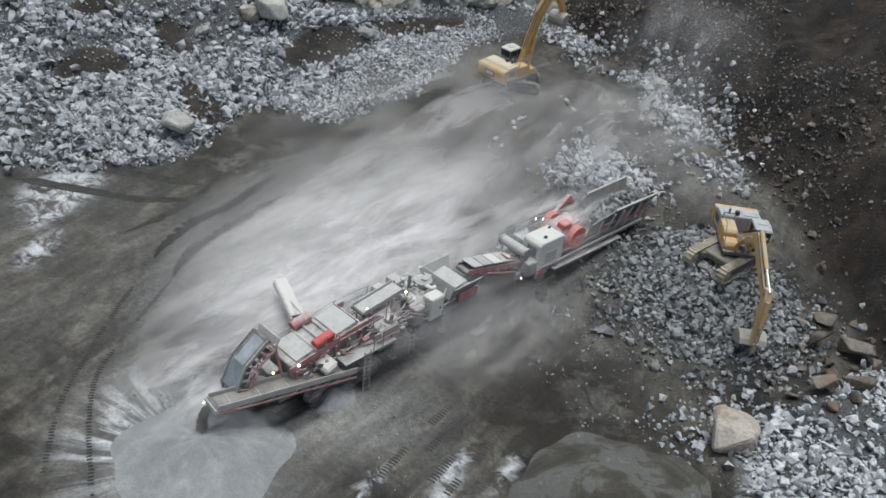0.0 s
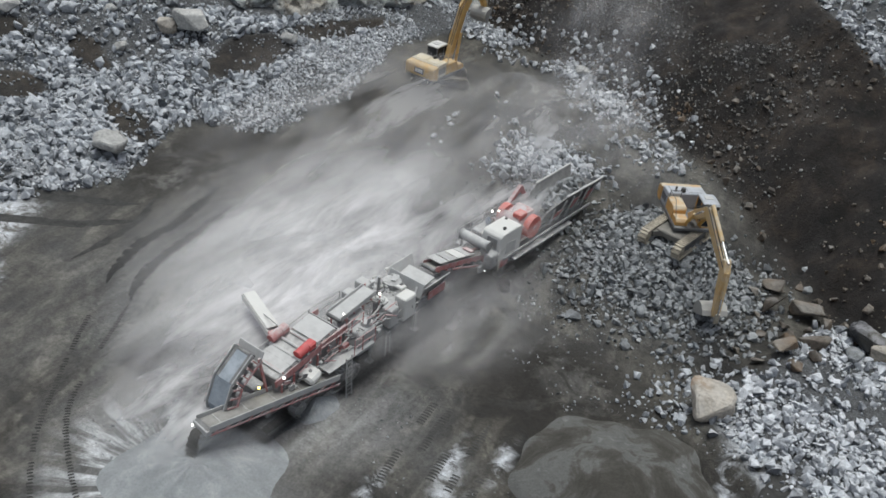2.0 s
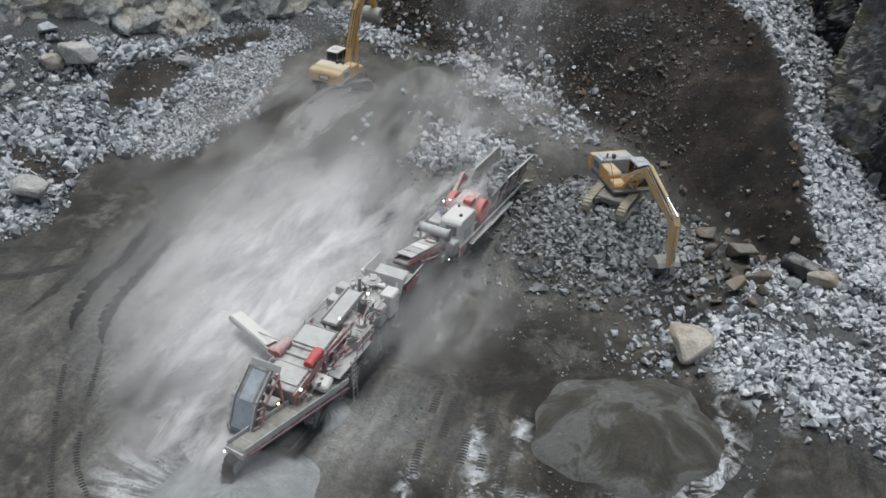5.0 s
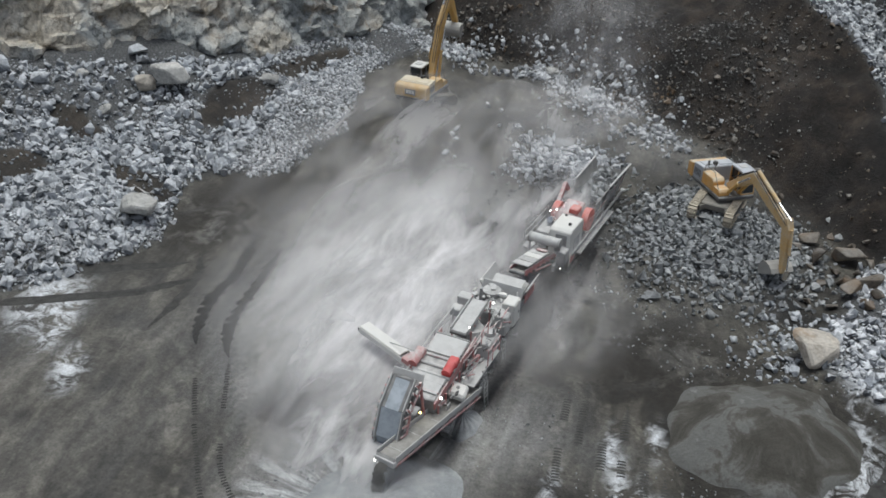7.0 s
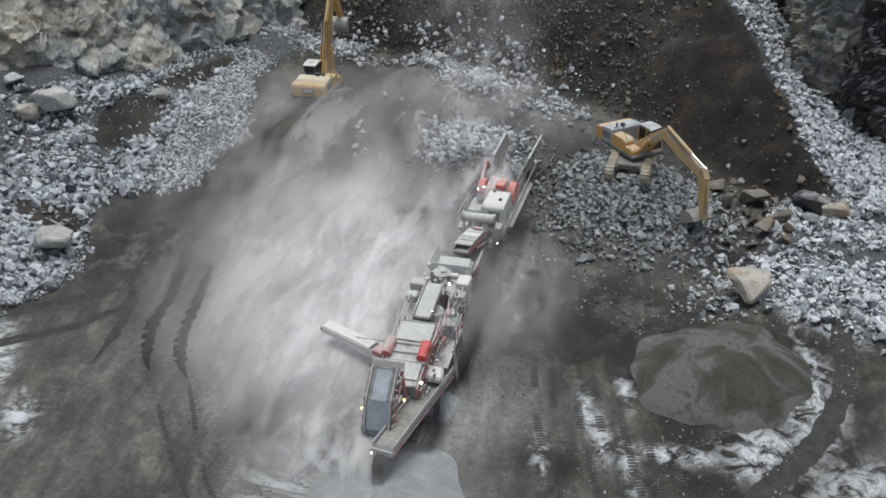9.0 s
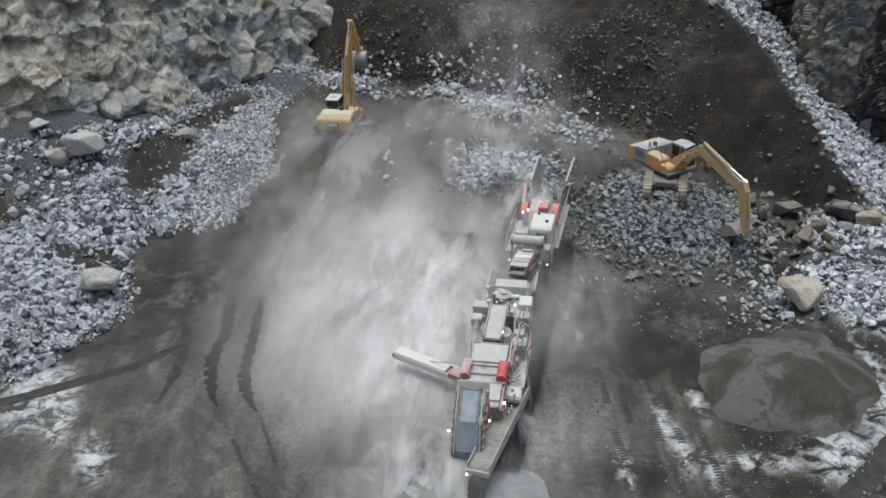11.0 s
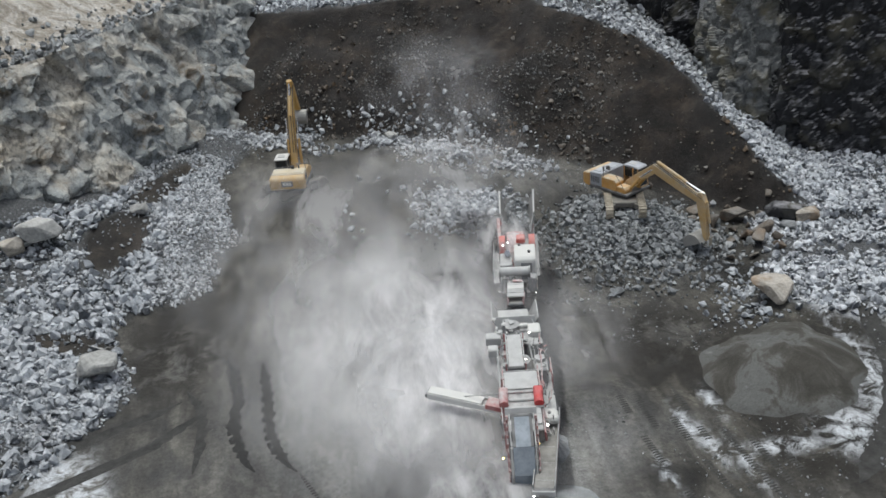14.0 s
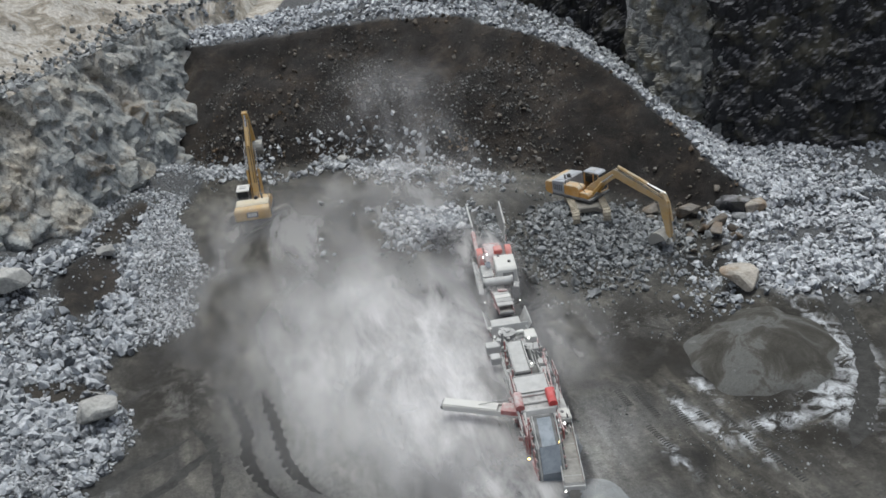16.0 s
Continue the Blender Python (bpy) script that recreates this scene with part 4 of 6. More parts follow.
def excavator(place, label, track_turn, house_turn, joints, paint, hood_paint, arm_paint, roof_paint, track_paint, logo, track_shift=0.0):
    """A large crawler excavator. joints: boom foot, boom bend, boom tip, stick tip and bucket lip as (forward, up)."""
    ex = thing("excavator", place, label, "excavator")
    rt = pose(0, 0, 0, 0, 0, track_turn) @ pose(0, track_shift, 0)
    for sx in (-1, 1):
        shoe_track(ex, sx * 1.32, 5.0, 1.05, 0.62, rt, track_paint)
    bm = bmn()
    add_box(bm, (0, 0, 0.72), (2.1, 2.4, 0.5), None, 0.08)
    for sy in (-1, 1):
        for sx in (-1, 1):
            beam(bm, (sx * 0.5, sy * 0.6, 0.7), (sx * 1.2, sy * 1.4, 0.6), 0.45, 0.4)
    bmesh.ops.transform(bm, matrix=rt, verts=bm.verts)
    part("undercarriage", bm, M_TRACK, ex)
    rh = pose(0, 0, 0, 0, 0, house_turn)

    def up(name, bm, m, label="", parent=None):
        bmesh.ops.transform(bm, matrix=rh, verts=bm.verts)
        return part(name, bm, m, parent or ex, label)
    up("slewing_ring", rod(bmn(), (0, 0, 0.95), (0, 0, 1.2), 0.8, 24), M_DARK)
    house = up("house_deck", add_box(bmn(), (0, -0.35, 1.32), (2.9, 4.2, 0.28), None, 0.05), M_DARK)
    # counterweight with a rounded back
    bm = bmn()
    prism(bm, [(-2.35, 1.25), (-2.95, 1.35), (-3.12, 1.6), (-3.12, 2.25), (-2.98, 2.45), (-2.35, 2.5)], 3.05, 0, 0.07)
    cw = up("counterweight", bm, paint, "rounded yellow counterweight")
    if logo:
        up("logo_plate", add_box(bmn(), (0, -3.135, 1.93), (1.0, 0.03, 0.52), None, 0.02), M_DARK, "dark plate", cw)
        bm = bmn()
        for i in range(3):
            add_box(bm, (-0.27 + 0.27 * i, -3.16, 1.93), (0.22, 0.02, 0.3), None, 0)
        up("logo_mark", bm, M_LOGO, "three pale blocks", cw)
    # engine hood, in two covers with grilles
    bm = bmn()
    prism(bm, [(-2.38, 1.46), (-2.38, 2.56), (-1.2, 2.66), (-1.1, 2.6), (-1.1, 1.46)], 2.86, 0, 0.05)
    hood = up("engine_hood", bm, hood_paint, "dust-bleached engine cover")
    for sx in (-1, 1):
        for k in range(5):
            up("louvre", add_box(bmn(), (sx * 1.44, -2.15 + 0.2 * k, 2.0), (0.03, 0.1, 0.55), None, 0), M_DARK, parent=hood)
    for sx, sy, w, l in ((-0.62, -1.75, 1.05, 0.95), (0.62, -1.75, 1.05, 0.95)):
        up("hood_panel", add_box(bmn(), (sx, sy, 2.64), (w, l, 0.06), Euler((radians(4.8), 0, 0)).to_matrix(), 0.02), roof_paint if not logo else hood_paint, parent=hood)
    up("exhaust_pipe", rod(bmn(), (0.85, -1.35, 2.6), (0.85, -1.35, 3.05), 0.08, 12), M_DARK)
    up("air_filter", rod(bmn(), (0.3, -1.35, 2.6), (0.3, -1.35, 2.92), 0.17, 14), M_BLACK)
    # right tank and tool box, with steps and rail
    bm = bmn()
    prism(bm, [(-1.08, 1.46), (-1.08, 2.4), (0.35, 2.4), (0.55, 2.2), (0.55, 1.46)], 0.98, 0.93, 0.05)
    tank = up("fuel_tank", bm, paint, "yellow side tank")
    bm = bmn()
    prism(bm, [(0.6, 1.46), (0.6, 1.95), (1.35, 1.95), (1.5, 1.75), (1.5, 1.46)], 0.9, 0.95, 0.04)
    up("tool_box", bm, paint)
    bm = bmn()
    for a, b in (((1.36, -0.9, 2.4), (1.36, -0.9, 2.95)), ((1.36, -0.9, 2.95), (1.36, 0.45, 2.95)), ((1.36, 0.45, 2.95), (1.36, 1.3, 1.9)), ((0.55, -0.9, 2.4), (0.55, -0.9, 2.95)), ((0.55, -0.9, 2.95), (1.36, -0.9, 2.95))):
        rod(bm, a, b, 0.025, 6)
    up("handrail", bm, M_DARK)
    # cab
    cx, cy = -0.92, 0.68
    bm = bmn()
    for dx in (-0.5, 0.5):
        for y0, y1 in ((-0.85, -0.85), (0.1, 0.1), (0.85, 0.6)):
            beam(bm, (cx + dx, cy + y0, 1.46), (cx + dx, cy + y1, 3.1), 0.1, 0.1)
    add_box(bm, (cx, cy - 0.85, 1.85), (1.06, 0.1, 0.8), None, 0.02)
    add_box(bm, (cx - 0.5, cy - 0.4, 1.8), (0.08, 0.9, 0.7), None, 0.02)
    add_box(bm, (cx, cy, 1.5), (1.08, 1.8, 0.1), None, 0.02)
    cab = up("cab_frame", bm, paint if not logo else M_DARK, "operator's cab frame")
    bm = bmn()
    prism(bm, [(cy - 0.92, 3.06), (cy - 0.92, 3.18), (cy - 0.2, 3.26), (cy + 0.6, 3.22), (cy + 0.74, 3.06)], 1.16, cx, 0.04)
    up("cab_roof", bm, M_ROOF2 if not logo else M_WHITE, "pale dusty cab roof", cab)
    up("roof_hatch", add_box(bmn(), (cx, cy - 0.25, 3.27), (0.6, 0.55, 0.05), None, 0.02), M_LIGHT, "", cab)
    for dx in (-0.49, 0.49):
        up("side_window", add_box(bmn(), (cx + dx, cy + 0.4, 2.4), (0.03, 0.72, 1.25), None, 0), M_GLASS, "", cab)
        up("side_window", add_box(bmn(), (cx + dx, cy - 0.38, 2.62), (0.03, 0.8, 0.8), None, 0), M_GLASS, "", cab)
    up("windscreen", beam(bmn(), (cx, cy + 0.86, 1.6), (cx, cy + 0.64, 3.04), 0.92, 0.03, 0), M_GLASS, "", cab)
    up("rear_window", add_box(bmn(), (cx, cy - 0.86, 2.65), (0.9, 0.03, 0.75), None, 0), M_GLASS, "", cab)
    # boom, stick, bucket
    foot, bend, tip, end, lip = [Vector((0.12, a, b)) for a, b in joints]
    bm = bmn()
    def tapered(bm, pts, width):
        ring = [[], []]
        for i, (p, d, n) in enumerate(pts):
            ring[0].append((p.y + n[0] * d, p.z + n[1] * d))
            ring[1].append((p.y - n[0] * d, p.z - n[1] * d))
        prism(bm, ring[0] + ring[1][::-1], width, 0.12, 0.04)
    def nrm(a, b):
        d = (b - a).normalized()
        return (-d.z, d.y)
    n1, n2 = nrm(foot, bend), nrm(bend, tip)
    nm = ((n1[0] + n2[0]) / 2, (n1[1] + n2[1]) / 2)
    tapered(bm, [(foot, 0.24, n1), (foot.lerp(bend, 0.5), 0.36, n1), (bend, 0.44, nm), (bend.lerp(tip, 0.5), 0.34, n2), (tip, 0.22, n2)], 0.5)
    boom = up("boom", bm, arm_paint, "cranked box-section boom")
    for sx in (-0.33, 0.33):
        bm = bmn()
        rod(bm, (0.12 + sx * 1.5, foot.y + 0.55, foot.z - 0.35), (0.12 + sx * 1.5, foot.lerp(bend, 0.6).y, foot.lerp(bend, 0.6).z - 0.1), 0.13, 12)
        cyl = up("boom_cylinder", bm, M_YELLOW, "", boom)
        up("cylinder_rod", rod(bmn(), (0.12 + sx * 1.5, foot.lerp(bend, 0.55).y, foot.lerp(bend, 0.55).z - 0.12), (0.12 + sx * 1.5, bend.y, bend.z), 0.075, 10), M_CHROME, "", boom)
    offs = Vector((0, n2[0], n2[1])) * 0.62
    up("stick_cylinder", rod(bmn(), bend + offs, bend.lerp(tip, 0.62) + offs, 0.14, 12), arm_paint, "", boom)
    up("stick_ram", rod(bmn(), bend.lerp(tip, 0.6) + offs, tip + offs * 1.1, 0.08, 10), M_CHROME, "bright steel ram", boom)
    bm = bmn()
    for sx in (-0.25, 0.05, 0.25):
        rod(bm, bend.lerp(foot, 0.7) + Vector((sx, 0, 0)) + Vector((0, n1[0], n1[1])) * 0.5, bend + Vector((sx, 0, 0)) + Vector((0, nm[0], nm[1])) * 0.58, 0.03, 6)
        rod(bm, bend + Vector((sx, 0, 0)) + Vector((0, nm[0], nm[1])) * 0.58, tip + Vector((sx, 0, 0)) + Vector((0, n2[0], n2[1])) * 0.3, 0.03, 6)
    up("hydraulic_hose", bm, M_BLACK, "", boom)
    n3 = nrm(tip, end)
    sd = (end - tip).normalized()
    bm = bmn()
    tapered(bm, [(tip - sd * 0.75, 0.16, n3), (tip, 0.40, n3), (tip.lerp(end, 0.4), 0.34, n3), (end, 0.17, n3)], 0.48)
    stick = up("stick", bm, arm_paint, "tapered stick")
    o3 = Vector((0, n3[0], n3[1])) * 0.45
    up("bucket_cylinder", rod(bmn(), tip + o3, tip.lerp(end, 0.55) + o3, 0.11, 12), arm_paint, "", stick)
    up("bucket_ram", rod(bmn(), tip.lerp(end, 0.5) + o3, tip.lerp(end, 0.92) + o3 * 0.9, 0.065, 10), M_CHROME, "", stick)
    up("bucket_link", beam(bmn(), tip.lerp(end, 0.9) + o3 * 0.9, end + o3 * 0.6 + sd * 0.4, 0.3, 0.12), M_TRACK2, "", stick)
    # bucket: curved shell with side plates and teeth
    bdir = (lip - end)
    L = bdir.length
    f = bdir.normalized()
    s = Vector((0, -f.z, f.y)) * (1 if joints[4][0] >= joints[3][0] else 1)
    arc = []
    for i in range(9):
        a = math.pi * 1.02 * i / 8
        arc.append(end + f * (L * 0.5 - math.cos(a) * L * 0.5) - s * math.sin(a) * L * 0.52)
    bm = bmn()
    W = 1.7
    x0, x1 = 0.12 - W / 2, 0.12 + W / 2
    th = 0.06
    outer = [[bm.verts.new((x, p.y, p.z)) for p in arc] for x in (x0, x1)]
    c = end + f * L * 0.5
    inner = [[bm.verts.new((x, c.y + (p.y - c.y) * 0.92, c.z + (p.z - c.z) * 0.92)) for p in arc] for x in (x0 + th, x1 - th)]
    for i in range(8):
        bm.faces.new((outer[0][i], outer[0][i + 1], outer[1][i + 1], outer[1][i]))
        bm.faces.new((inner[0][i], inner[1][i], inner[1][i + 1], inner[0][i + 1]))
        for o, n_ in ((outer[0], inner[0]), (outer[1], inner[1])):
            bm.faces.new((o[i], o[i + 1], n_[i + 1], n_[i]))
    for side in (outer[0], outer[1], inner[0], inner[1]):
        bm.faces.new(side)
    for i in (0, 8):
        bm.faces.new((outer[0][i], outer[1][i], inner[1][i], inner[0][i]))
    bucket = up("bucket", bm, M_BUCKET, "scoured steel digging bucket")
    for k in range(5):
        x = x0 + 0.12 + k * (W - 0.24) / 4
        up("tooth", beam(bmn(), (x, arc[8].y, arc[8].z), (x, (arc[8] + f * 0.28).y, (arc[8] + f * 0.28).z), 0.13, 0.09), M_BUCKET, "", bucket)
    return ex

zc = height(-25.3, 31.2) - 0.03
excavator(pose(-25.3, 31.6, zc, 0, 0, 0), "yellow crawler excavator with raised boom digging at the soil face", -42, 8,
          ((0.75, 2.0), (2.3, 6.2), (4.0, 8.6), (5.6, 5.9), (5.2, 4.6)), M_YELLOW, M_CREAM, M_YELLOW, M_CREAM, M_TRACK, True)
ze = height(3.7, 25.8) - 0.1
M_ARM = painted("dust_dulled_yellow_arm", (0.60, 0.35, 0.08), 0.85, 0.55, dust_col=(0.56, 0.51, 0.41), side=0.42, rust=0.6)
excavator(pose(3.7, 25.9, ze, 0, 0, 0) @ Matrix.Diagonal((0.93, 0.93, 0.93, 1)), "dust-covered yellow crawler excavator loading from the rock heap", -176, -132,
          ((0.75, 1.9), (3.6, 3.9), (8.2, 2.3), (8.8, -0.85), (7.3, -1.6)), M_YELLOW2, M_ROOF2, M_ARM, M_ROOF2, M_TRACK2, False, 1.35)

# ---------------------------------------------------------------- wheel tracks pressed into the floor
def mud_material(name, lo, hi):
    m, nt, bs = mat_new(name)
    p = coords(nt)
    col = ramp(nt, noise_n(nt, p, 1.4, 5, 0.7), (0.3, (lo, lo, lo * 0.96)), (0.7, (hi, hi, hi * 0.94)))
    nt.links.new(col, bs.inputs["Base Color"])
    bs.inputs["Roughness"].default_value = 0.8
    bump(nt, bs, noise_n(nt, p, 8, 5, 0.7), 0.6, 0.06)
    return m
M_MUD = mud_material("pressed_mud", 0.016, 0.065)
M_TREAD = mud_material("printed_mud", 0.030, 0.10)
M_WET = mud_material("wet_pressed_mud", 0.008, 0.028)

def wheel_track(line, width, lugs, seed, mat):
    """A pressed strip along a smooth line, with a ragged edge; lugs: the print of the tread alone."""
    pts = [Vector((x, y, 0)) for x, y in line]
    pts = [pts[0] * 2 - pts[1]] + pts + [pts[-1] * 2 - pts[-2]]
    path = []
    for i in range(1, len(pts) - 2):
        p0, p1, p2, p3 = pts[i - 1:i + 3]
        n = max(2, int((p2 - p1).length / (0.105 if lugs else 0.16)))
        for k in range(n):
            t = k / n
            path.append(0.5 * (2 * p1 + (p2 - p0) * t + (2 * p0 - 5 * p1 + 4 * p2 - p3) * t * t + (3 * p1 - p0 - 3 * p2 + p3) * t ** 3))
    X, Y = np.array([p.x for p in path]), np.array([p.y for p in path])
    TX, TY = np.gradient(X), np.gradient(Y)
    ln = np.hypot(TX, TY)
    NX, NY = -TY / ln, TX / ln
    rows = []
    for j, u in enumerate((-1.0, -0.45, 0.0, 0.45, 1.0)):
        fade = np.minimum(1, np.minimum(np.arange(len(X)) + 1, len(X) - np.arange(len(X))) / 12.0)
        w = u * width * fade * (1 + 0.22 * fbm(X * 3, Y * 3, 3.0, 4, seed + j))
        px, py = X + NX * w, Y + NY * w
        rows.append(np.stack([px, py, fields(px, py)[0] + (0.035 if abs(u) < 0.9 else -0.02)], -1))
    V = np.stack(rows, 1).reshape(-1, 3)
    F = []
    worn = fbm(X, Y, 2.2, 3, seed + 9)
    for i in range(len(X) - 1):
        if lugs and (i % 2 or worn[i] < -0.08):
            continue
        for j in range(4):
            F.append((i * 5 + j, i * 5 + j + 1, i * 5 + 5 + j + 1, i * 5 + 5 + j))
    me = mesh_from("wheel_track", V.tolist(), F, True)
    me.materials.append(mat)
    tagged(new("wheel_track", me), "dark wheel track pressed into the powdery floor", "wheel track", kind="structure")

for k, (line, width, deep) in enumerate(RUTS):
    wheel_track(line, width * (0.8, 0.8, 0.55, 0.55, 0.95, 0.95, 0.8, 0.9)[k], k in (2, 3), 80 + 7 * k, M_WET if k < 2 else M_MUD)
for k, line in enumerate(TREADS):
    wheel_track(line, 0.28, True, 180 + 7 * k, M_TREAD)

# ---------------------------------------------------------------- crushing train
TRAIN = pose(-2.05, 0, 0, 0, 0, 8.45)

def belt_conveyor(name, parent, pts, x, width, mat_belt, mat_side, side_h=0.28, label="", rollers=True, ribs=True):
    """A trough conveyor along (forward, up) points: belt, side plates, rollers, frame ribs."""
    bm = bmn()
    for (y0, z0), (y1, z1) in zip(pts[:-1], pts[1:]):
        beam(bm, (x, y0, z0), (x, y1, z1), width * 0.86, 0.06, 0)
    cv = part(name, bm, mat_belt, parent, label)
    for sx in (-1, 1):
        bm = bmn()
        for (y0, z0), (y1, z1) in zip(pts[:-1], pts[1:]):
            beam(bm, (x + sx * width / 2, y0, z0 + 0.02), (x + sx * width / 2, y1, z1 + 0.02), 0.07, side_h)
        part("side_plate", bm, mat_side, cv)
    if rollers:
        for (y, z) in (pts[0], pts[-1]):
            part("end_roller", rod(bmn(), (x - width / 2, y, z - 0.1), (x + width / 2, y, z - 0.1), 0.13, 14), M_DARK, cv)
    if ribs:
        for (y0, z0), (y1, z1) in zip(pts[:-1], pts[1:]):
            n = max(2, int(math.hypot(y1 - y0, z1 - z0) / 0.7))
            for i in range(n):
                u = (i + 0.5) / n
                yy, zz = y0 + (y1 - y0) * u, z0 + (z1 - z0) * u
                part("rib", add_box(bmn(), (x, yy, zz - 0.22), (width + 0.1, 0.08, 0.1), None, 0), M_RED, cv)
    return cv

def rail(parent, pts, h=1.0, mat=None):
    def bar(name, owner, k):
        bm = bmn()
        for a, b in zip(pts[:-1], pts[1:]):
            rod(bm, (a[0], a[1], a[2] + h * k), (b[0], b[1], b[2] + h * k), 0.03, 6)
        return part(name, bm, mat or M_RED, owner)
    top = bar("guard_rail", parent, 1.0)
    bar("mid_rail", top, 0.5)
    for p in pts:
        part("rail_post", rod(bmn(), p, (p[0], p[1], p[2] + h), 0.03, 6), mat or M_RED, top)
    return top

def lamp(parent, p, r, mat, face):
    r = r * 0.45
    body = part("work_lamp", rod(bmn(), p, Vector(p) + Vector(face) * 0.14, r * 0.7, 12, r), M_DARK, parent)
    bm = bmn()
    bmesh.ops.create_uvsphere(bm, u_segments=14, v_segments=8, radius=r * 0.92, matrix=Matrix.Translation(Vector(p) + Vector(face) * 0.16))
    part("lamp_lens", bm, mat, body, "lit lens")

def cabinet(parent, name, c, s, mat, label="", doors=1):
    body = part(name, add_box(bmn(), c, s, None, 0.05), mat, parent, label)
    for i in range(doors):
        y = c[1] - s[1] / 2 + s[1] * (i + 0.5) / doors
        part("door_panel", add_box(bmn(), (c[0] + s[0] / 2 + 0.012, y, c[2]), (0.03, s[1] / doors - 0.12, s[2] - 0.2), None, 0.01), mat, body)
        part("latch", add_box(bmn(), (c[0] + s[0] / 2 + 0.04, y + 0.2, c[2]), (0.03, 0.05, 0.16), None, 0), M_DARK, body)
    return body

def crawler(parent, x, y0, y1, h, w):
    rt = pose(0, (y0 + y1) / 2, 0)
    shoe_track(parent, x, y1 - y0, h, w, rt, M_GREY)

M_HOPPER = painted("scraped_hopper_steel", (0.10, 0.10, 0.10), 0.6, dust_col=(0.42, 0.42, 0.41))
JAW_SHAPE = pose(0.3, 12, 0, 0, 0, -2.6) @ pose(0, -12, 0) @ Matrix.Diagonal((0.84, 1, 1, 1))

def cone_plant():
    zb = 0.02
    pl = thing("cone_crusher", TRAIN @ pose(0, 0, zb), "dust-covered grey and red tracked cone crusher with screen and conveyors", "crusher")
    for sx in (-1, 1):
        crawler(pl, sx * 1.12, -3.6, 1.3, 0.95, 0.5)
        bm = bmn()
        beam(bm, (sx * 0.82, -5.2, 1.2), (sx * 0.82, 8.3, 1.35), 0.2, 0.42)
        part("chassis_beam", bm, M_GREY, pl)
        for y in (2.6, 6.6):
            bm = bmn()
            beam(bm, (sx * 1.0, y, 0.0), (sx * 1.0, y, 1.3), 0.16, 0.16)
            add_box(bm, (sx * 1.0, y, 0.05), (0.45, 0.45, 0.09), None, 0.02)
            part("support_leg", bm, M_GREY, pl)
    bm = bmn()
    for y in (-4.6, -2.2, 0.4, 3.0, 5.6, 7.8):
        add_box(bm, (0, y, 1.25), (1.6, 0.2, 0.3), None, 0.02)
    part("cross_member", bm, M_GREY, pl)
    # feed hopper with flared plates
    hop = part("feed_hopper", add_box(bmn(), (0, 7.9, 1.95), (1.9, 2.0, 0.8), None, 0.04), M_GREY, pl, "dusty feed hopper")
    for sx in (-1, 1):
        bm = bmn()
        beam(bm, (sx * 0.98, 6.95, 2.2), (sx * 1.30, 6.95, 3.05), 1.0, 0.07)
        t = bmn()
        vs = [(sx * 0.95, 6.8, 2.2), (sx * 0.95, 8.95, 2.2), (sx * 1.4, 9.1, 3.1), (sx * 1.4, 6.7, 3.1)]
        a = [t.verts.new(v) for v in vs]
        b = [t.verts.new((v[0] + sx * 0.07, v[1], v[2])) for v in vs]
        t.faces.new(a), t.faces.new(b)
        for i in range(4):
            t.faces.new((a[i], a[(i + 1) % 4], b[(i + 1) % 4], b[i]))
        bm.free()
        part("flare_plate", t, M_LIGHT if sx < 0 else M_GREY, hop)
        part("red_skirt", add_box(bmn(), (sx * 1.16, 8.3, 2.05), (0.08, 1.6, 0.55), Euler((0, 0, 0)).to_matrix(), 0.02), M_RED, hop, "red side plate")
    part("back_plate", add_box(bmn(), (0, 6.75, 2.75), (2.5, 0.08, 0.9), Euler((radians(-18), 0, 0)).to_matrix(), 0.02), M_LIGHT, hop)
    part("hopper_cover", add_box(bmn(), (-0.1, 7.7, 2.62), (1.9, 1.5, 0.08), Euler((radians(9), 0, 0)).to_matrix(), 0.02), M_LIGHT, hop)
    # power end: cabinets and cooler
    cabinet(pl, "control_cabinet", (1.05, 5.4, 2.45), (0.75, 1.05, 1.5), M_WHITE, "pale control cabinet")
    cabinet(pl, "engine_box", (0.3, 5.0, 2.2), (1.2, 1.7, 1.3), M_GREY, "dusty engine enclosure", 2)
    cabinet(pl, "hydraulic_box", (1.0, 4.0, 2.5), (0.85, 0.75, 1.2), M_LIGHT, "pale oil tank")
    cabinet(pl, "switch_box", (-1.45, 4.75, 2.9), (0.9, 0.7, 0.55), M_LIGHT)
    cabinet(pl, "switch_box", (-1.5, 3.5, 2.85), (0.6, 0.65, 0.5), M_LIGHT)
    bm = bmn()
    for i in range(10):
        y = 4.3 + 0.25 * i
        rod(bm, (-0.9 + 0.18 * (i % 5), y, 2.5), (-0.5 + 0.22 * (i % 4), y + 0.2, 3.0 + 0.1 * (i % 3)), 0.05, 6)
    part("pipe_cluster", bm, M_LIGHT, pl)
    part("cooling_fan", rod(bmn(), (-0.35, 5.9, 2.9), (-0.35, 5.9, 3.2), 0.55, 20), M_GREY, pl)
    part("exhaust_stack", rod(bmn(), (-0.75, 5.2, 2.6), (-0.75, 5.2, 3.6), 0.09, 12), M_GREY, pl)
    # cone crusher bowl
    bm = bmn()
    rod(bm, (0, 2.2, 1.4), (0, 2.2, 2.3), 0.95, 28)
    rod(bm, (0, 2.2, 2.3), (0, 2.2, 3.0), 0.95, 28, 0.62)
    rod(bm, (0, 2.2, 2.25), (0, 2.2, 2.4), 1.05, 28)
    part("cone_bowl", bm, M_GREY, pl, "round cone crusher bowl")
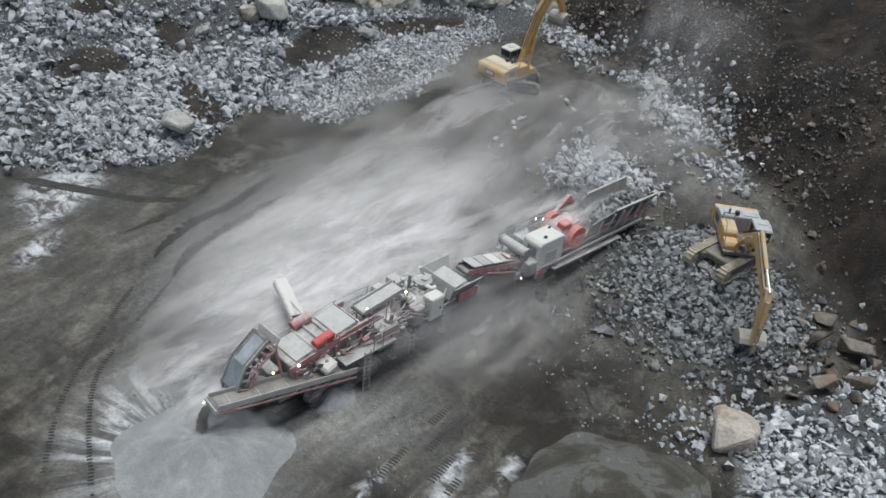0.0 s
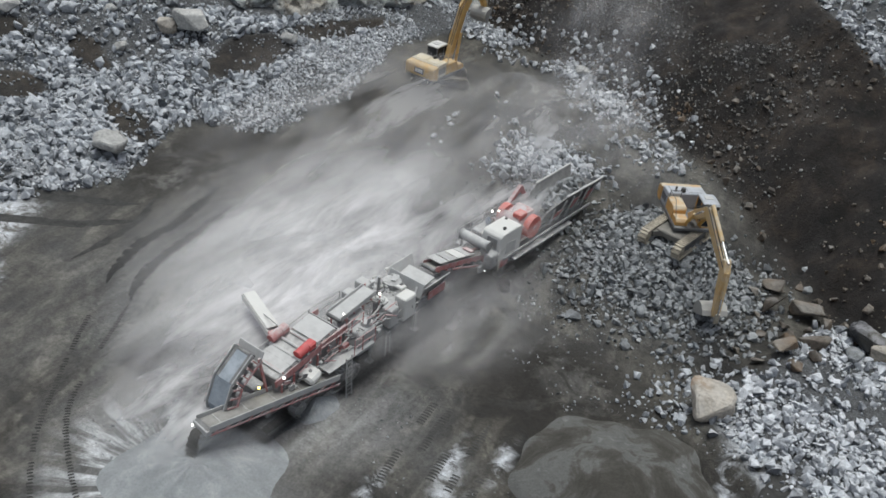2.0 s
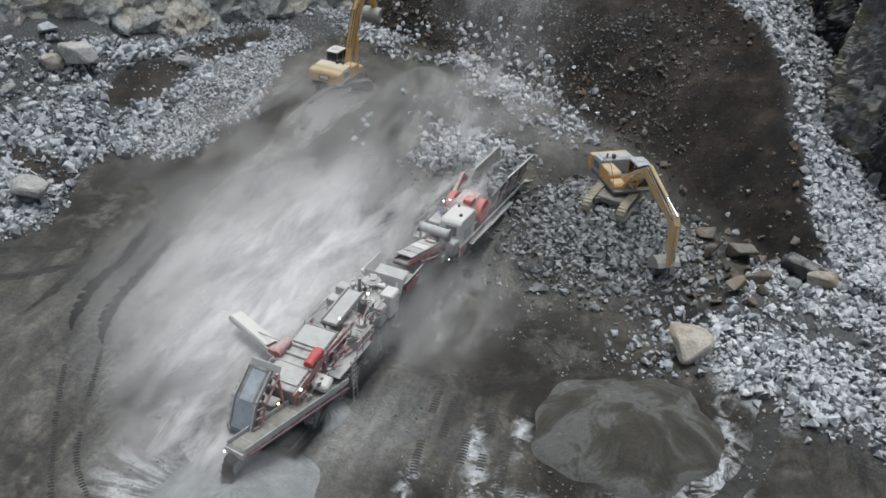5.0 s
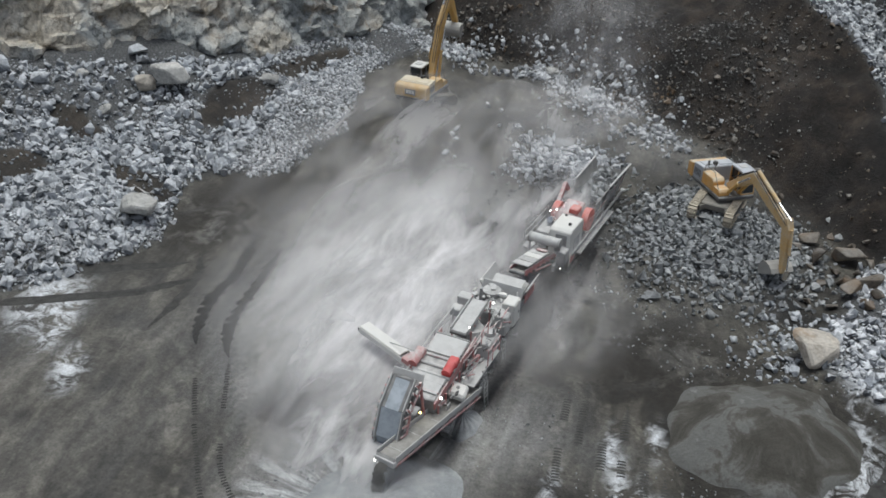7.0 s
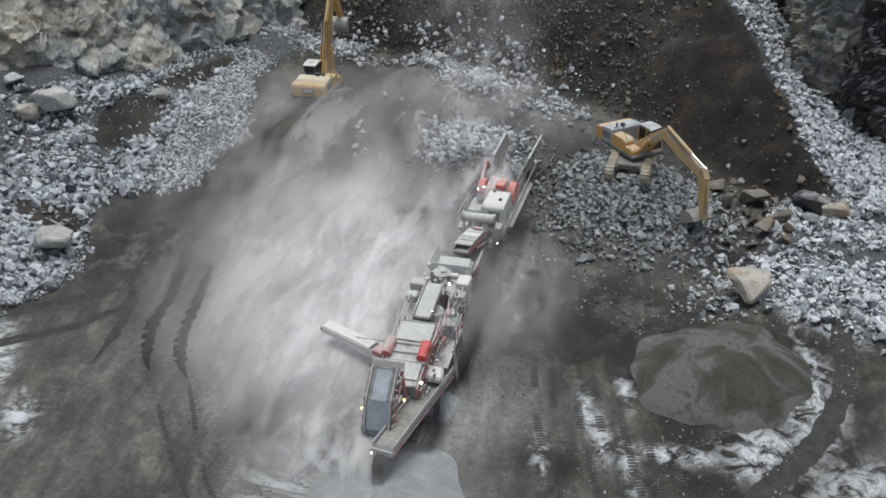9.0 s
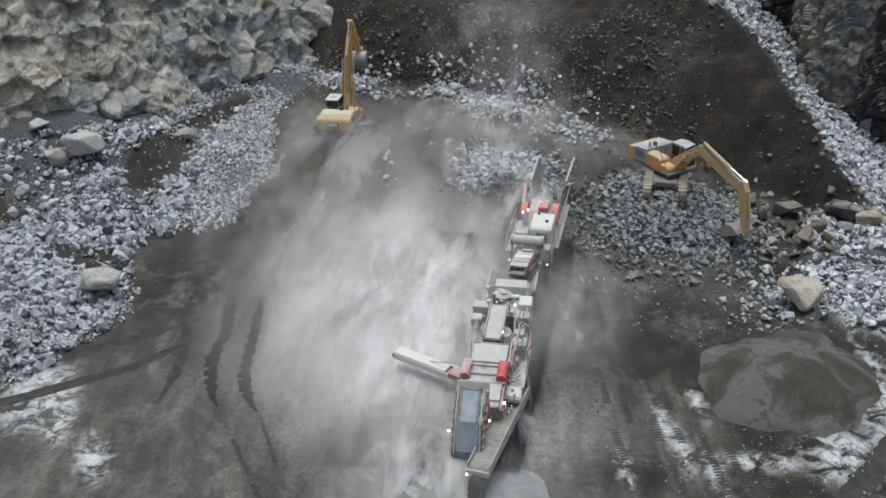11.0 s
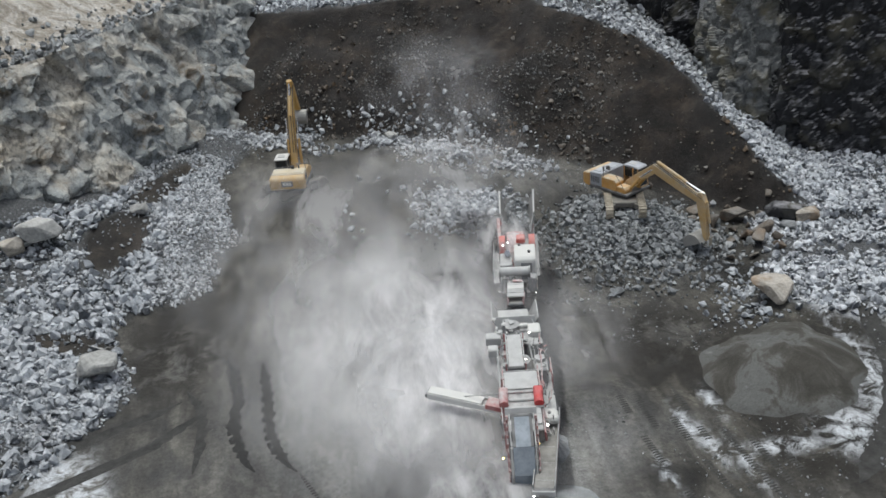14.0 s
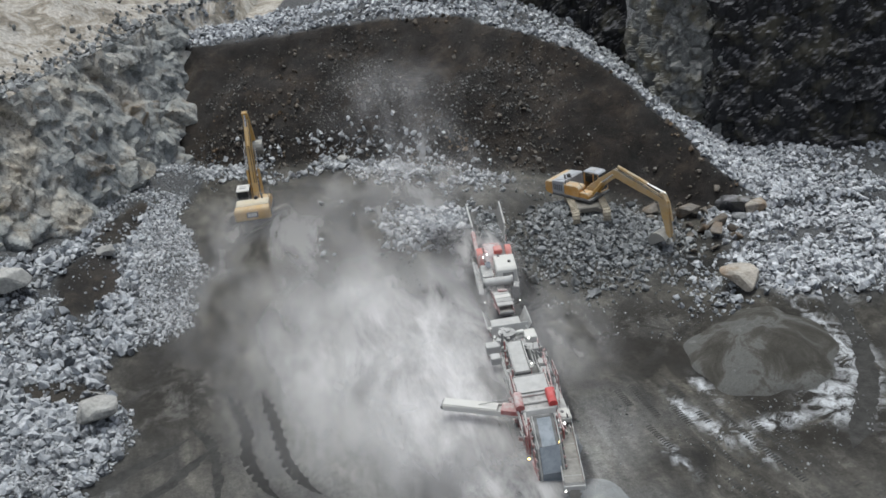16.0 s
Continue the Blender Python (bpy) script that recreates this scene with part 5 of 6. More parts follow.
    cabinet(pl, "side_cabinet", (1.15, 1.55, 2.35), (0.75, 1.35, 1.45), M_LIGHT, "dusty side cabinet")
    part("cabinet_top", rod(bmn(), (1.15, 1.9, 3.05), (1.15, 1.9, 3.3), 0.32, 16), M_LIGHT, pl)
    belt_conveyor("feed_conveyor", pl, [(3.7, 3.75), (0.9, 3.4)], -0.25, 0.95, M_LIGHT, M_LIGHT, 0.3, "pale dusted feed belt")
    for y, z in ((1.3, 2.6), (4.0, 2.95)):
        for sx in (-1, 1):
            part("conveyor_prop", rod(bmn(), (-0.25 + sx * 0.55, y, 1.4), (-0.25 + sx * 0.55, y, z + 0.75), 0.05, 8), M_RED, pl)
    # screen box under covers
    bm = bmn()
    prism(bm, [(-4.3, 1.75), (-4.5, 3.0), (-0.2, 3.72), (0.4, 3.3), (0.4, 2.3)], 1.85, -0.1, 0.05)
    scr = part("screen_box", bm, M_GREY, pl, "dusty vibrating screen")
    slope = Euler((radians(9.5), 0, 0)).to_matrix()
    for y, z, l in ((-0.9, 3.68, 1.35), (-3.55, 3.22, 1.2)):
        part("screen_cover", add_box(bmn(), (-0.1, y, z), (1.8, l, 0.07), slope, 0.02), M_LIGHT, scr)
    for y in (-1.75, -2.35, -2.95):
        part("cross_tube", rod(bmn(), (-1.1, y, 3.42 + 0.15 * (y + 2.3)), (0.95, y, 3.42 + 0.15 * (y + 2.3)), 0.09, 10), M_LIGHT, scr)
    part("screen_mesh", add_box(bmn(), (-0.1, -2.3, 3.28), (1.7, 1.5, 0.05), slope, 0), M_TROUGH, scr)
    for x, m in ((0.75, M_BRIGHTRED), (-1.1, M_RED)):
        mo = part("screen_motor", rod(bmn(), (x - 0.02, -2.95, 3.55), (x - 0.02, -2.2, 3.7), 0.25, 18), m, scr, "bright red vibrator motor")
        part("motor_guard", add_box(bmn(), (x, -2.05, 3.72), (0.5, 0.55, 0.42), slope, 0.08), m, mo)
    for sx in (-1.06, 0.9):
        part("screen_side", beam(bmn(), (sx, -4.6, 2.75), (sx, 0.5, 3.55), 0.08, 0.42), M_RED, scr)
        for k in range(6):
            y = -4.2 + 0.85 * k
            part("spring_post", rod(bmn(), (sx * 1.06, y, 1.4), (sx * 1.06, y, 2.6 + 0.12 * k), 0.06, 8), M_RED, scr)
    # walkway with red rails, and the ladder
    part("walkway", add_box(bmn(), (1.35, 0.2, 2.12), (0.8, 3.6, 0.07), None, 0.01), M_LIGHT, pl)
    rail(pl, [(1.72, 2.0, 2.15), (1.72, 1.0, 2.15), (1.72, 0.35, 2.15)], 1.0)
    rail(pl, [(1.0, -1.5, 2.9), (1.1, -0.4, 3.05), (1.15, 0.7, 3.2), (1.15, 1.6, 3.3)], 0.75)
    rail(pl, [(-1.25, -4.2, 2.4), (-1.25, -2.2, 2.6), (-1.25, 0.0, 2.9), (-1.25, 2.4, 2.9)], 0.9, M_LIGHT)
    lad = part("ladder", bmn(), M_GREY, pl, "grey steel ladder")
    for sx in (-0.22, 0.22):
        part("ladder_rail", beam(bmn(), (2.05, -0.3 + sx, -0.02), (1.7, -0.05 + sx, 2.3), 0.05, 0.07, 0), M_GREY, lad)
    for k in range(9):
        u = (k + 0.5) / 9
        part("rung", rod(bmn(), (2.05 - 0.35 * u, -0.52 + 0.25 * u, 2.3 * u), (2.05 - 0.35 * u, -0.08 + 0.25 * u, 2.3 * u), 0.022, 6), M_GREY, lad)
    # second short ladder at the power end
    for sx in (-0.2, 0.2):
        part("ladder_rail", beam(bmn(), (1.45, 3.6 + sx, 0.2), (1.4, 3.6 + sx, 1.9), 0.05, 0.06, 0), M_GREY, lad)
    for k in range(5):
        part("rung", rod(bmn(), (1.43, 3.4, 0.4 + 0.33 * k), (1.43, 3.8, 0.4 + 0.33 * k), 0.02, 6), M_GREY, lad)
    # hanging screen discharge hump: wide blue-grey belt between ribbed sides
    hump = [(-5.45, 4.75), (-6.75, 3.75), (-7.3, 2.45), (-7.15, 1.75)]
    hp = belt_conveyor("hump_conveyor", pl, hump, -0.32, 1.2, M_BELT, M_LIGHT, 0.26, "blue-grey rubber belt folding down over the end", True, False)
    bm = bmn()
    for (y0, z0), (y1, z1) in zip(hump[:-1], hump[1:]):
        for ex in (-0.76, 0.12):
            beam(bm, (ex, y0, z0 + 0.045), (ex, y1, z1 + 0.045), 0.15, 0.02, 0)
    part("belt_edge", bm, M_DARK, hp, "dark strip along the belt's edge")
    for sx in (-1, 1):
        x = -0.32 + sx * 0.74
        for (y0, z0), (y1, z1) in zip(hump[:-1], hump[1:]):
            n = 4 if abs(y1 - y0) > 1.2 else 3
            for i in range(n):
                u = (i + 0.5) / n
                yy, zz = y0 + (y1 - y0) * u, z0 + (z1 - z0) * u
                d = Vector((0, y1 - y0, z1 - z0)).normalized()
                nn = Vector((0, -d.z, d.y))
                part("frame_bay", add_box(bmn(), Vector((x, yy, zz)) + nn * 0.3, (0.08, 0.07, 0.62), Matrix((Vector((1, 0, 0)), d, -nn)).transposed(), 0), M_RED, hp)
                part("bay_plate", add_box(bmn(), Vector((x - sx * 0.04, yy, zz)) + nn * 0.1 + d * 0.22, (0.03, 0.26, 0.3), Matrix((Vector((1, 0, 0)), d, -nn)).transposed(), 0), M_DARK, hp)
            part("frame_rail", beam(bmn(), (x + sx * 0.02, y0 + 0.42, z0 - 0.45), (x + sx * 0.02, y1 + 0.55, z1 - 0.25), 0.09, 0.12), M_RED, hp)
    part("head_plate", add_box(bmn(), (-0.32, -5.05, 4.5), (1.6, 0.09, 0.62), Euler((radians(-24), 0, 0)).to_matrix(), 0.02), M_LIGHT, hp, "dusty head plate")
    for sx in (-1, 1):
        part("hump_leg", beam(bmn(), (-0.32 + sx * 0.72, -4.5, 1.3), (-0.32 + sx * 0.72, -5.2, 4.5), 0.12, 0.14), M_RED, hp)
        part("hump_brace", beam(bmn(), (-0.32 + sx * 0.72, -4.4, 1.5), (-0.32 + sx * 0.72, -6.7, 2.1), 0.12, 0.14), M_RED, hp)
    bm = bmn()
    rod(bm, (0.1, -5.2, 1.9), (-0.6, -5.9, 2.0), 0.22, 14)
    add_box(bm, (-0.3, -5.0, 2.3), (1.1, 0.7, 0.5), None, 0.05)
    part("drive_gear", bm, M_GREY, hp)
    # long product conveyor to the heap
    a, b = Vector((1.42, -0.9, 1.55)), Vector((0.46, -8.75, 2.72))
    bm = bmn()
    beam(bm, a, b, 0.92, 0.06, 0)
    pc = part("product_conveyor", bm, M_TROUGH, pl, "long belt carrying grey fines to the heap")
    d = (b - a).normalized()
    side = d.cross(Vector((0, 0, 1))).normalized()
    for s in (-1, 1):
        part("side_plate", beam(bmn(), a + side * s * 0.52 + Vector((0, 0, 0.08)), b + side * s * 0.52 + Vector((0, 0, 0.08)), 0.05, 0.36), M_LIGHT, pc)
        part("lower_chord", beam(bmn(), a + side * s * 0.5 - Vector((0, 0, 0.42)), b + side * s * 0.5 - Vector((0, 0, 0.28)), 0.07, 0.1), M_RED, pc)
        for i in range(12):
            p = a.lerp(b, (i + 0.2) / 12.2)
            q = a.lerp(b, (i + 1.0) / 12.2)
            part("truss_brace", beam(bmn(), p + side * s * 0.5, q + side * s * 0.5 - Vector((0, 0, 0.36)), 0.05, 0.05, 0), M_RED, pc)
    for i in range(5):
        p = a.lerp(b, (i + 0.5) / 5)
        part("belt_joint", beam(bmn(), p - side * 0.44 + Vector((0, 0, 0.036)), p + side * 0.44 + Vector((0, 0, 0.036)), 0.04, 0.012, 0), M_GREY, pc)
    part("head_roller", rod(bmn(), b - side * 0.5 - Vector((0, 0, 0.1)), b + side * 0.5 - Vector((0, 0, 0.1)), 0.19, 16), M_DARK, pc)
    part("head_guard", add_box(bmn(), b + d * 0.05 - Vector((0, 0, 0.12)), (1.1, 0.3, 0.3), d.to_track_quat("Y", "Z").to_matrix(), 0.03), M_LIGHT, pc)
    for u in (0.35, 0.6):
        p = a.lerp(b, u)
        for s in (-1, 1):
            part("conveyor_strut", beam(bmn(), p + side * s * 0.45 - Vector((0, 0, 0.4)), Vector((0.7 + s * 0.2, p.y + 0.9, 1.1)), 0.07, 0.07, 0), M_GREY, pc)
    gd = part("pulley_guard", add_box(bmn(), (1.25, -2.5, 2.35), (0.95, 0.85, 0.5), Euler((radians(14), radians(8), radians(6))).to_matrix(), 0.12), M_WHITE, pl, "pale square guard")
    part("guard_boss", rod(bmn(), (1.25, -2.5, 2.55), (1.27, -2.52, 2.65), 0.09, 12), M_DARK, gd)
    # fittings crowding the frame: valve blocks, boxes, hoses and pipes under powder
    rnd = random.Random(77)
    for i in range(96):
        y = rnd.uniform(-4.4, 6.4)
        x = rnd.choice((-1, 1)) * rnd.uniform(0.75, 1.3)
        z = rnd.uniform(1.45, 2.7)
        if i % 2:
            s = [rnd.uniform(0.08, 0.24), rnd.uniform(0.1, 0.6), rnd.uniform(0.08, 0.3)]
            part("valve_block", add_box(bmn(), (x, y, z), s, Euler((0, 0, rnd.uniform(-0.2, 0.2))).to_matrix(), 0.03), rnd.choice((M_LIGHT, M_GREY, M_LIGHT, M_RED)), pl)
        else:
            part("pipe", rod(bmn(), (x, y, z), (x + rnd.uniform(-0.3, 0.3), y + rnd.uniform(0.5, 1.6), z + rnd.uniform(-0.3, 0.5)), rnd.uniform(0.03, 0.07), 8), rnd.choice((M_LIGHT, M_GREY)), pl)
    for i in range(40):
        y, x = rnd.uniform(3.6, 6.6), rnd.uniform(-1.3, 0.9)
        z = rnd.uniform(2.7, 3.3)
        s = [rnd.uniform(0.08, 0.5), rnd.uniform(0.08, 0.4), rnd.uniform(0.06, 0.22)]
        part("engine_fitting", add_box(bmn(), (x, y, z), s, Euler((rnd.uniform(-0.2, 0.2), 0, rnd.uniform(-0.4, 0.4))).to_matrix(), 0.04), rnd.choice((M_LIGHT, M_GREY, M_WHITE)), pl)
    # hoses and small stays along the screen and the feed belt
    for i in range(54):
        y = rnd.uniform(-4.2, 3.6)
        x = 0.95 + rnd.uniform(-0.12, 0.55)
        z = 2.2 + 0.14 * (y + 4) + rnd.uniform(-0.3, 0.55)
        if i % 3:
            part("hose", rod(bmn(), (x, y, z), (x + rnd.uniform(-0.25, 0.25), y + rnd.uniform(0.3, 1.0), z + rnd.uniform(-0.45, 0.3)), rnd.uniform(0.022, 0.04), 6), rnd.choice((M_RED, M_DARK, M_LIGHT)), pl)
        else:
            part("stay_plate", add_box(bmn(), (x, y, z), (0.05, rnd.uniform(0.15, 0.5), rnd.uniform(0.1, 0.35)), Euler((rnd.uniform(-0.5, 0.5), 0, 0)).to_matrix(), 0.01), rnd.choice((M_RED, M_GREY, M_DARK)), pl)
    for k in range(8):
        y = -4.0 + 0.55 * k
        part("cover_rib", add_box(bmn(), (-0.1, y, 3.13 + 0.167 * (y + 4.0)), (1.9, 0.06, 0.10), slope, 0.01), M_GREY if k % 2 else M_RED, scr)
    # side conveyor reaching out over the dust
    a, b = Vector((-0.95, -2.15, 2.75)), Vector((-5.15, -0.62, 3.05))
    d = (b - a).normalized()
    side = d.cross(Vector((0, 0, 1))).normalized()
    sc = part("side_conveyor", beam(bmn(), a, b, 0.62, 0.07, 0), M_LIGHT, pl, "pale side conveyor over the dust")
    for s in (-1, 1):
        part("side_plate", beam(bmn(), a + side * s * 0.36, b + side * s * 0.36, 0.06, 0.34), M_WHITE, sc)
    part("cover", beam(bmn(), a.lerp(b, 0.3) + Vector((0, 0, 0.2)), b + Vector((0, 0, 0.2)), 0.66, 0.06), M_WHITE, sc)
    part("head_roller", rod(bmn(), b - side * 0.34, b + side * 0.34, 0.14, 12), M_DARK, sc)
    part("red_root", beam(bmn(), a - d * 0.1 + Vector((0, 0, 0.12)), a.lerp(b, 0.25) + Vector((0, 0, 0.12)), 0.8, 0.3), M_RED, sc, "red root frame")
    part("stay_rod", rod(bmn(), a + Vector((0, 0, 1.0)), a.lerp(b, 0.7), 0.03, 6), M_GREY, sc)
    for p, r, m, f in (((1.0, -4.0, 3.0), 0.17, M_LAMP, (0.3, -0.9, 0.2)), ((0.35, -5.2, 2.75), 0.15, M_AMBER, (0.8, -0.5, 0.1)), ((0.62, 3.6, 3.95), 0.15, M_LAMP, (0.3, -0.8, 0.4)), ((0.25, 1.1, 3.75), 0.11, M_LAMP, (0.4, -0.8, 0.3)), ((0.0, -8.8, 2.55), 0.12, M_LAMP, (-0.2, -0.9, 0.0)), ((-1.3, -6.1, 2.7), 0.13, M_AMBER, (-0.3, -0.9, 0.1))):
        lamp(pl, p, r, m, f)
    return pl

def jaw_plant():
    zb = height(-4.4, 17) - 0.05
    pl = thing("jaw_crusher", TRAIN @ pose(0, 0, zb) @ JAW_SHAPE, "dusty white and red tracked jaw crusher with loaded hopper", "crusher")
    for sx in (-1, 1):
        crawler(pl, sx * 1.35, 14.4, 21.4, 0.95, 0.55)
        part("chassis_beam", beam(bmn(), (sx * 1.0, 12.8, 1.15), (sx * 1.0, 25.2, 1.35), 0.24, 0.45), M_GREY, pl)
    for y in (13.4, 16.6, 19.8, 22.6, 24.8):
        part("cross_member", add_box(bmn(), (0, y, 1.2), (1.9, 0.22, 0.3), None, 0.02), M_GREY, pl)
    # tail conveyor with covers
    tc = belt_conveyor("tail_conveyor", pl, [(15.5, 1.0), (12.6, 1.9), (8.75, 2.85)], 0.0, 1.15, M_TROUGH, M_RED, 0.34, "dusty discharge belt with red sides")
    for y, z, m in ((12.2, 2.62, M_LIGHT), (11.3, 2.84, M_WHITE), (10.4, 3.04, M_GREY), (9.5, 3.24, M_LIGHT)):
        part("belt_cover", add_box(bmn(), (0, y, z - 0.2), (1.3, 0.85, 0.07), Euler((radians(-14), 0, 0)).to_matrix(), 0.02), m, tc)
    part("cover_window", add_box(bmn(), (0.15, 12.45, 2.5), (0.75, 0.4, 0.05), Euler((radians(-14), 0, 0)).to_matrix(), 0.0), M_RED, tc)
    for sx in (-0.66, 0.66):
        part("conveyor_stay", beam(bmn(), (sx, 13.2, 1.2), (sx, 10.4, 2.2), 0.08, 0.12), M_RED, tc)
    part("frame_hoop", rod(bmn(), (-0.62, 9.6, 3.0), (0.62, 9.6, 3.0), 0.05, 8), M_LIGHT, tc)
    # pale drum lying across, added where a rounded box cover sits
    bm = bmn()
    rod(bm, (-1.2, 13.35, 2.75), (1.1, 13.35, 2.75), 0.32, 22)
    mg = part("cross_drum", bm, M_LIGHT, pl, "pale drum lying across the belt")
    for sx in (-1.25, 1.15):
        part("drum_end", rod(bmn(), (sx - 0.08, 13.35, 2.75), (sx + 0.08, 13.35, 2.75), 0.36, 18), M_GREY, mg)
        part("drum_leg", beam(bmn(), (sx, 13.35, 1.2), (sx, 13.35, 2.5), 0.14, 0.2), M_GREY, mg)
    # engine house
    bm = bmn()
    prism(bm, [(14.0, 1.5), (14.0, 3.25), (14.25, 3.42), (16.2, 3.42), (16.35, 3.25), (16.35, 1.5)], 1.75, 0.85, 0.06)
    eh = part("engine_house", bm, M_WHITE, pl, "white engine house")
    part("air_intake", rod(bmn(), (1.2, 14.9, 3.4), (1.2, 14.9, 3.52), 0.13, 14), M_BLACK, eh)
    part("exhaust_cap", rod(bmn(), (0.4, 16.0, 3.4), (0.4, 16.0, 3.5), 0.1, 12), M_BLACK, eh)
    part("access_door", add_box(bmn(), (0.95, 13.985, 2.4), (0.9, 0.04, 1.3), None, 0.01), M_GREY, eh)
    part("side_grille", add_box(bmn(), (1.74, 15.2, 2.2), (0.04, 1.0, 0.8), None, 0.01), M_LIGHT, eh)
    part("red_panel", add_box(bmn(), (1.74, 14.6, 1.25), (0.08, 0.9, 0.55), None, 0.02), M_RED, eh, "red lower panel")
    bm = bmn()
    for k in range(4):
        add_box(bm, (1.78, 14.05, 1.0 + 0.22 * k), (0.05, 0.22, 0.1), Euler((radians(30), 0, 0)).to_matrix(), 0)
    part("hazard_strip", bm, M_LOGO, eh, "pale warning bars")
    cabinet(pl, "battery_box", (1.35, 13.6, 1.75), (0.7, 0.8, 1.0), M_GREY)
    cabinet(pl, "oil_tank", (-0.75, 15.2, 2.2), (1.0, 1.9, 1.2), M_GREY)
    part("exhaust_silencer", rod(bmn(), (-0.6, 15.9, 2.9), (-0.6, 15.2, 3.25), 0.24, 16), M_CHROME, pl, "silver silencer")
    part("walkway", add_box(bmn(), (-1.45, 15.5, 1.9), (0.7, 4.5, 0.07), None, 0.01), M_GREY, pl)
    rail(pl, [(-1.78, 13.4, 1.9), (-1.78, 14.8, 1.9), (-1.78, 16.2, 1.9), (-1.78, 17.6, 1.9)], 1.0, M_LIGHT)
    # jaw with flywheels
    jb = part("jaw_body", prism(bmn(), [(16.6, 1.3), (16.7, 2.6), (17.1, 3.15), (18.7, 3.3), (19.0, 2.4), (18.6, 1.3)], 1.5, 0.1, 0.06), M_RED, pl, "red jaw crusher body")
    part("jaw_top", add_box(bmn(), (0.55, 17.4, 3.28), (0.75, 0.8, 0.35), None, 0.06), M_DRUM, jb)
    for x, r in ((1.5, 0.78), (-1.05, 0.75)):
        fw = part("flywheel", rod(bmn(), (x - 0.26, 17.75, 2.6), (x + 0.26, 17.75, 2.6), r, 32), M_DRUM, jb, "round salmon-red flywheel guard")
        part("wheel_hub", rod(bmn(), (x - 0.32, 17.75, 2.6), (x + 0.32, 17.75, 2.6), 0.16, 14), M_RED, fw)
    part("jaw_arm", beam(bmn(), (-1.2, 17.2, 2.4), (-1.35, 19.6, 3.9), 0.3, 0.35), M_RED, jb, "red side arm")
    part("jaw_arm", beam(bmn(), (-1.35, 19.6, 3.9), (-1.1, 20.1, 2.9), 0.26, 0.3), M_RED, jb)
    for k in range(5):
        part("grizzly_bar", add_box(bmn(), (-0.45 + 0.24 * k, 18.9, 2.75), (0.09, 1.4, 0.12), None, 0), M_GREY, jb)
    part("hand_lamp_post", rod(bmn(), (-1.3, 16.2, 1.9), (-1.3, 16.2, 3.6), 0.03, 6), M_GREY, pl)
    # hopper: floor, flared side walls with ribs, end plate
    hp = part("hopper_floor", add_box(bmn(), (0.3, 22.4, 2.05), (1.8, 6.4, 0.15), Euler((radians(2), 0, 0)).to_matrix(), 0.02), M_GREY, pl)
    for sx in (-1, 1):
        t = bmn()
        x0, x1 = 0.3 + sx * 0.9, 0.3 + sx * 1.55
        vs = [(x0, 19.3, 2.05), (x0, 25.4, 2.15), (x1, 25.9, 3.5), (x1 - sx * 0.1, 21.4, 3.5), (x1 - sx * 0.45, 19.4, 2.9)]
        a = [t.verts.new(v) for v in vs]
        b = [t.verts.new((v[0] + sx * 0.09, v[1], v[2] - 0.02)) for v in vs]
        t.faces.new(a), t.faces.new(b)
        for i in range(5):
            t.faces.new((a[i], a[(i + 1) % 5], b[(i + 1) % 5], b[i]))
        w = part("hopper_wall", t, M_HOPPER, hp, "flared steel hopper wall")
        part("top_rail", beam(bmn(), (x1 - sx * 0.04, 21.4, 3.52), (x1 + sx * 0.06, 25.95, 3.52), 0.16, 0.12), M_LIGHT, w)
        for k in range(6):
            y = 20.4 + 0.95 * k
            part("wall_rib", beam(bmn(), (x0 + sx * 0.12, y, 1.6), (x1 + sx * 0.02 - sx * (0.3 if k < 1 else 0), y, 3.3 if k else 2.9), 0.1, 0.2), M_LIGHT, w)
            if k < 5 and k % 2 == 0:
                part("red_infill", beam(bmn(), (x0 + sx * 0.14, y + 0.48, 1.95), (x1 - sx * 0.08, y + 0.48, 2.95 if k else 2.7), 0.72, 0.04, 0), M_RED, w, "red infill plate")
    part("end_plate", beam(bmn(), (0.3, 25.5, 2.15), (0.3, 25.9, 2.9), 2.5, 0.09), M_HOPPER, hp)
    part("side_step", add_box(bmn(), (1.85, 19.0, 1.15), (0.45, 7.0, 0.12), None, 0.02), M_GREY, pl)
    part("side_tube", beam(bmn(), (1.75, 14.5, 1.5), (1.75, 25.0, 1.65), 0.14, 0.2), M_GREY, pl)
    for y in (22.6, 25.0):
        for sx in (-1, 1):
            part("support_leg", beam(bmn(), (sx * 1.1, y, 0.0), (sx * 1.1, y, 1.3), 0.18, 0.18), M_GREY, pl)
    for p, r, m, f in (((-0.9, 16.1, 3.45), 0.14, M_LAMP, (-0.2, -0.9, 0.3)), ((-0.55, 16.4, 3.5), 0.13, M_LAMP, (0, -0.9, 0.3)), ((1.55, 12.9, 1.35), 0.10, M_LAMP, (0.4, -0.9, 0.1)), ((-1.3, 12.9, 1.5), 0.10, M_LAMP, (-0.4, -0.9, 0.1))):
        lamp(pl, p, r, m, f)
    return pl, zb

cone_plant()
_, ZJ = jaw_plant()

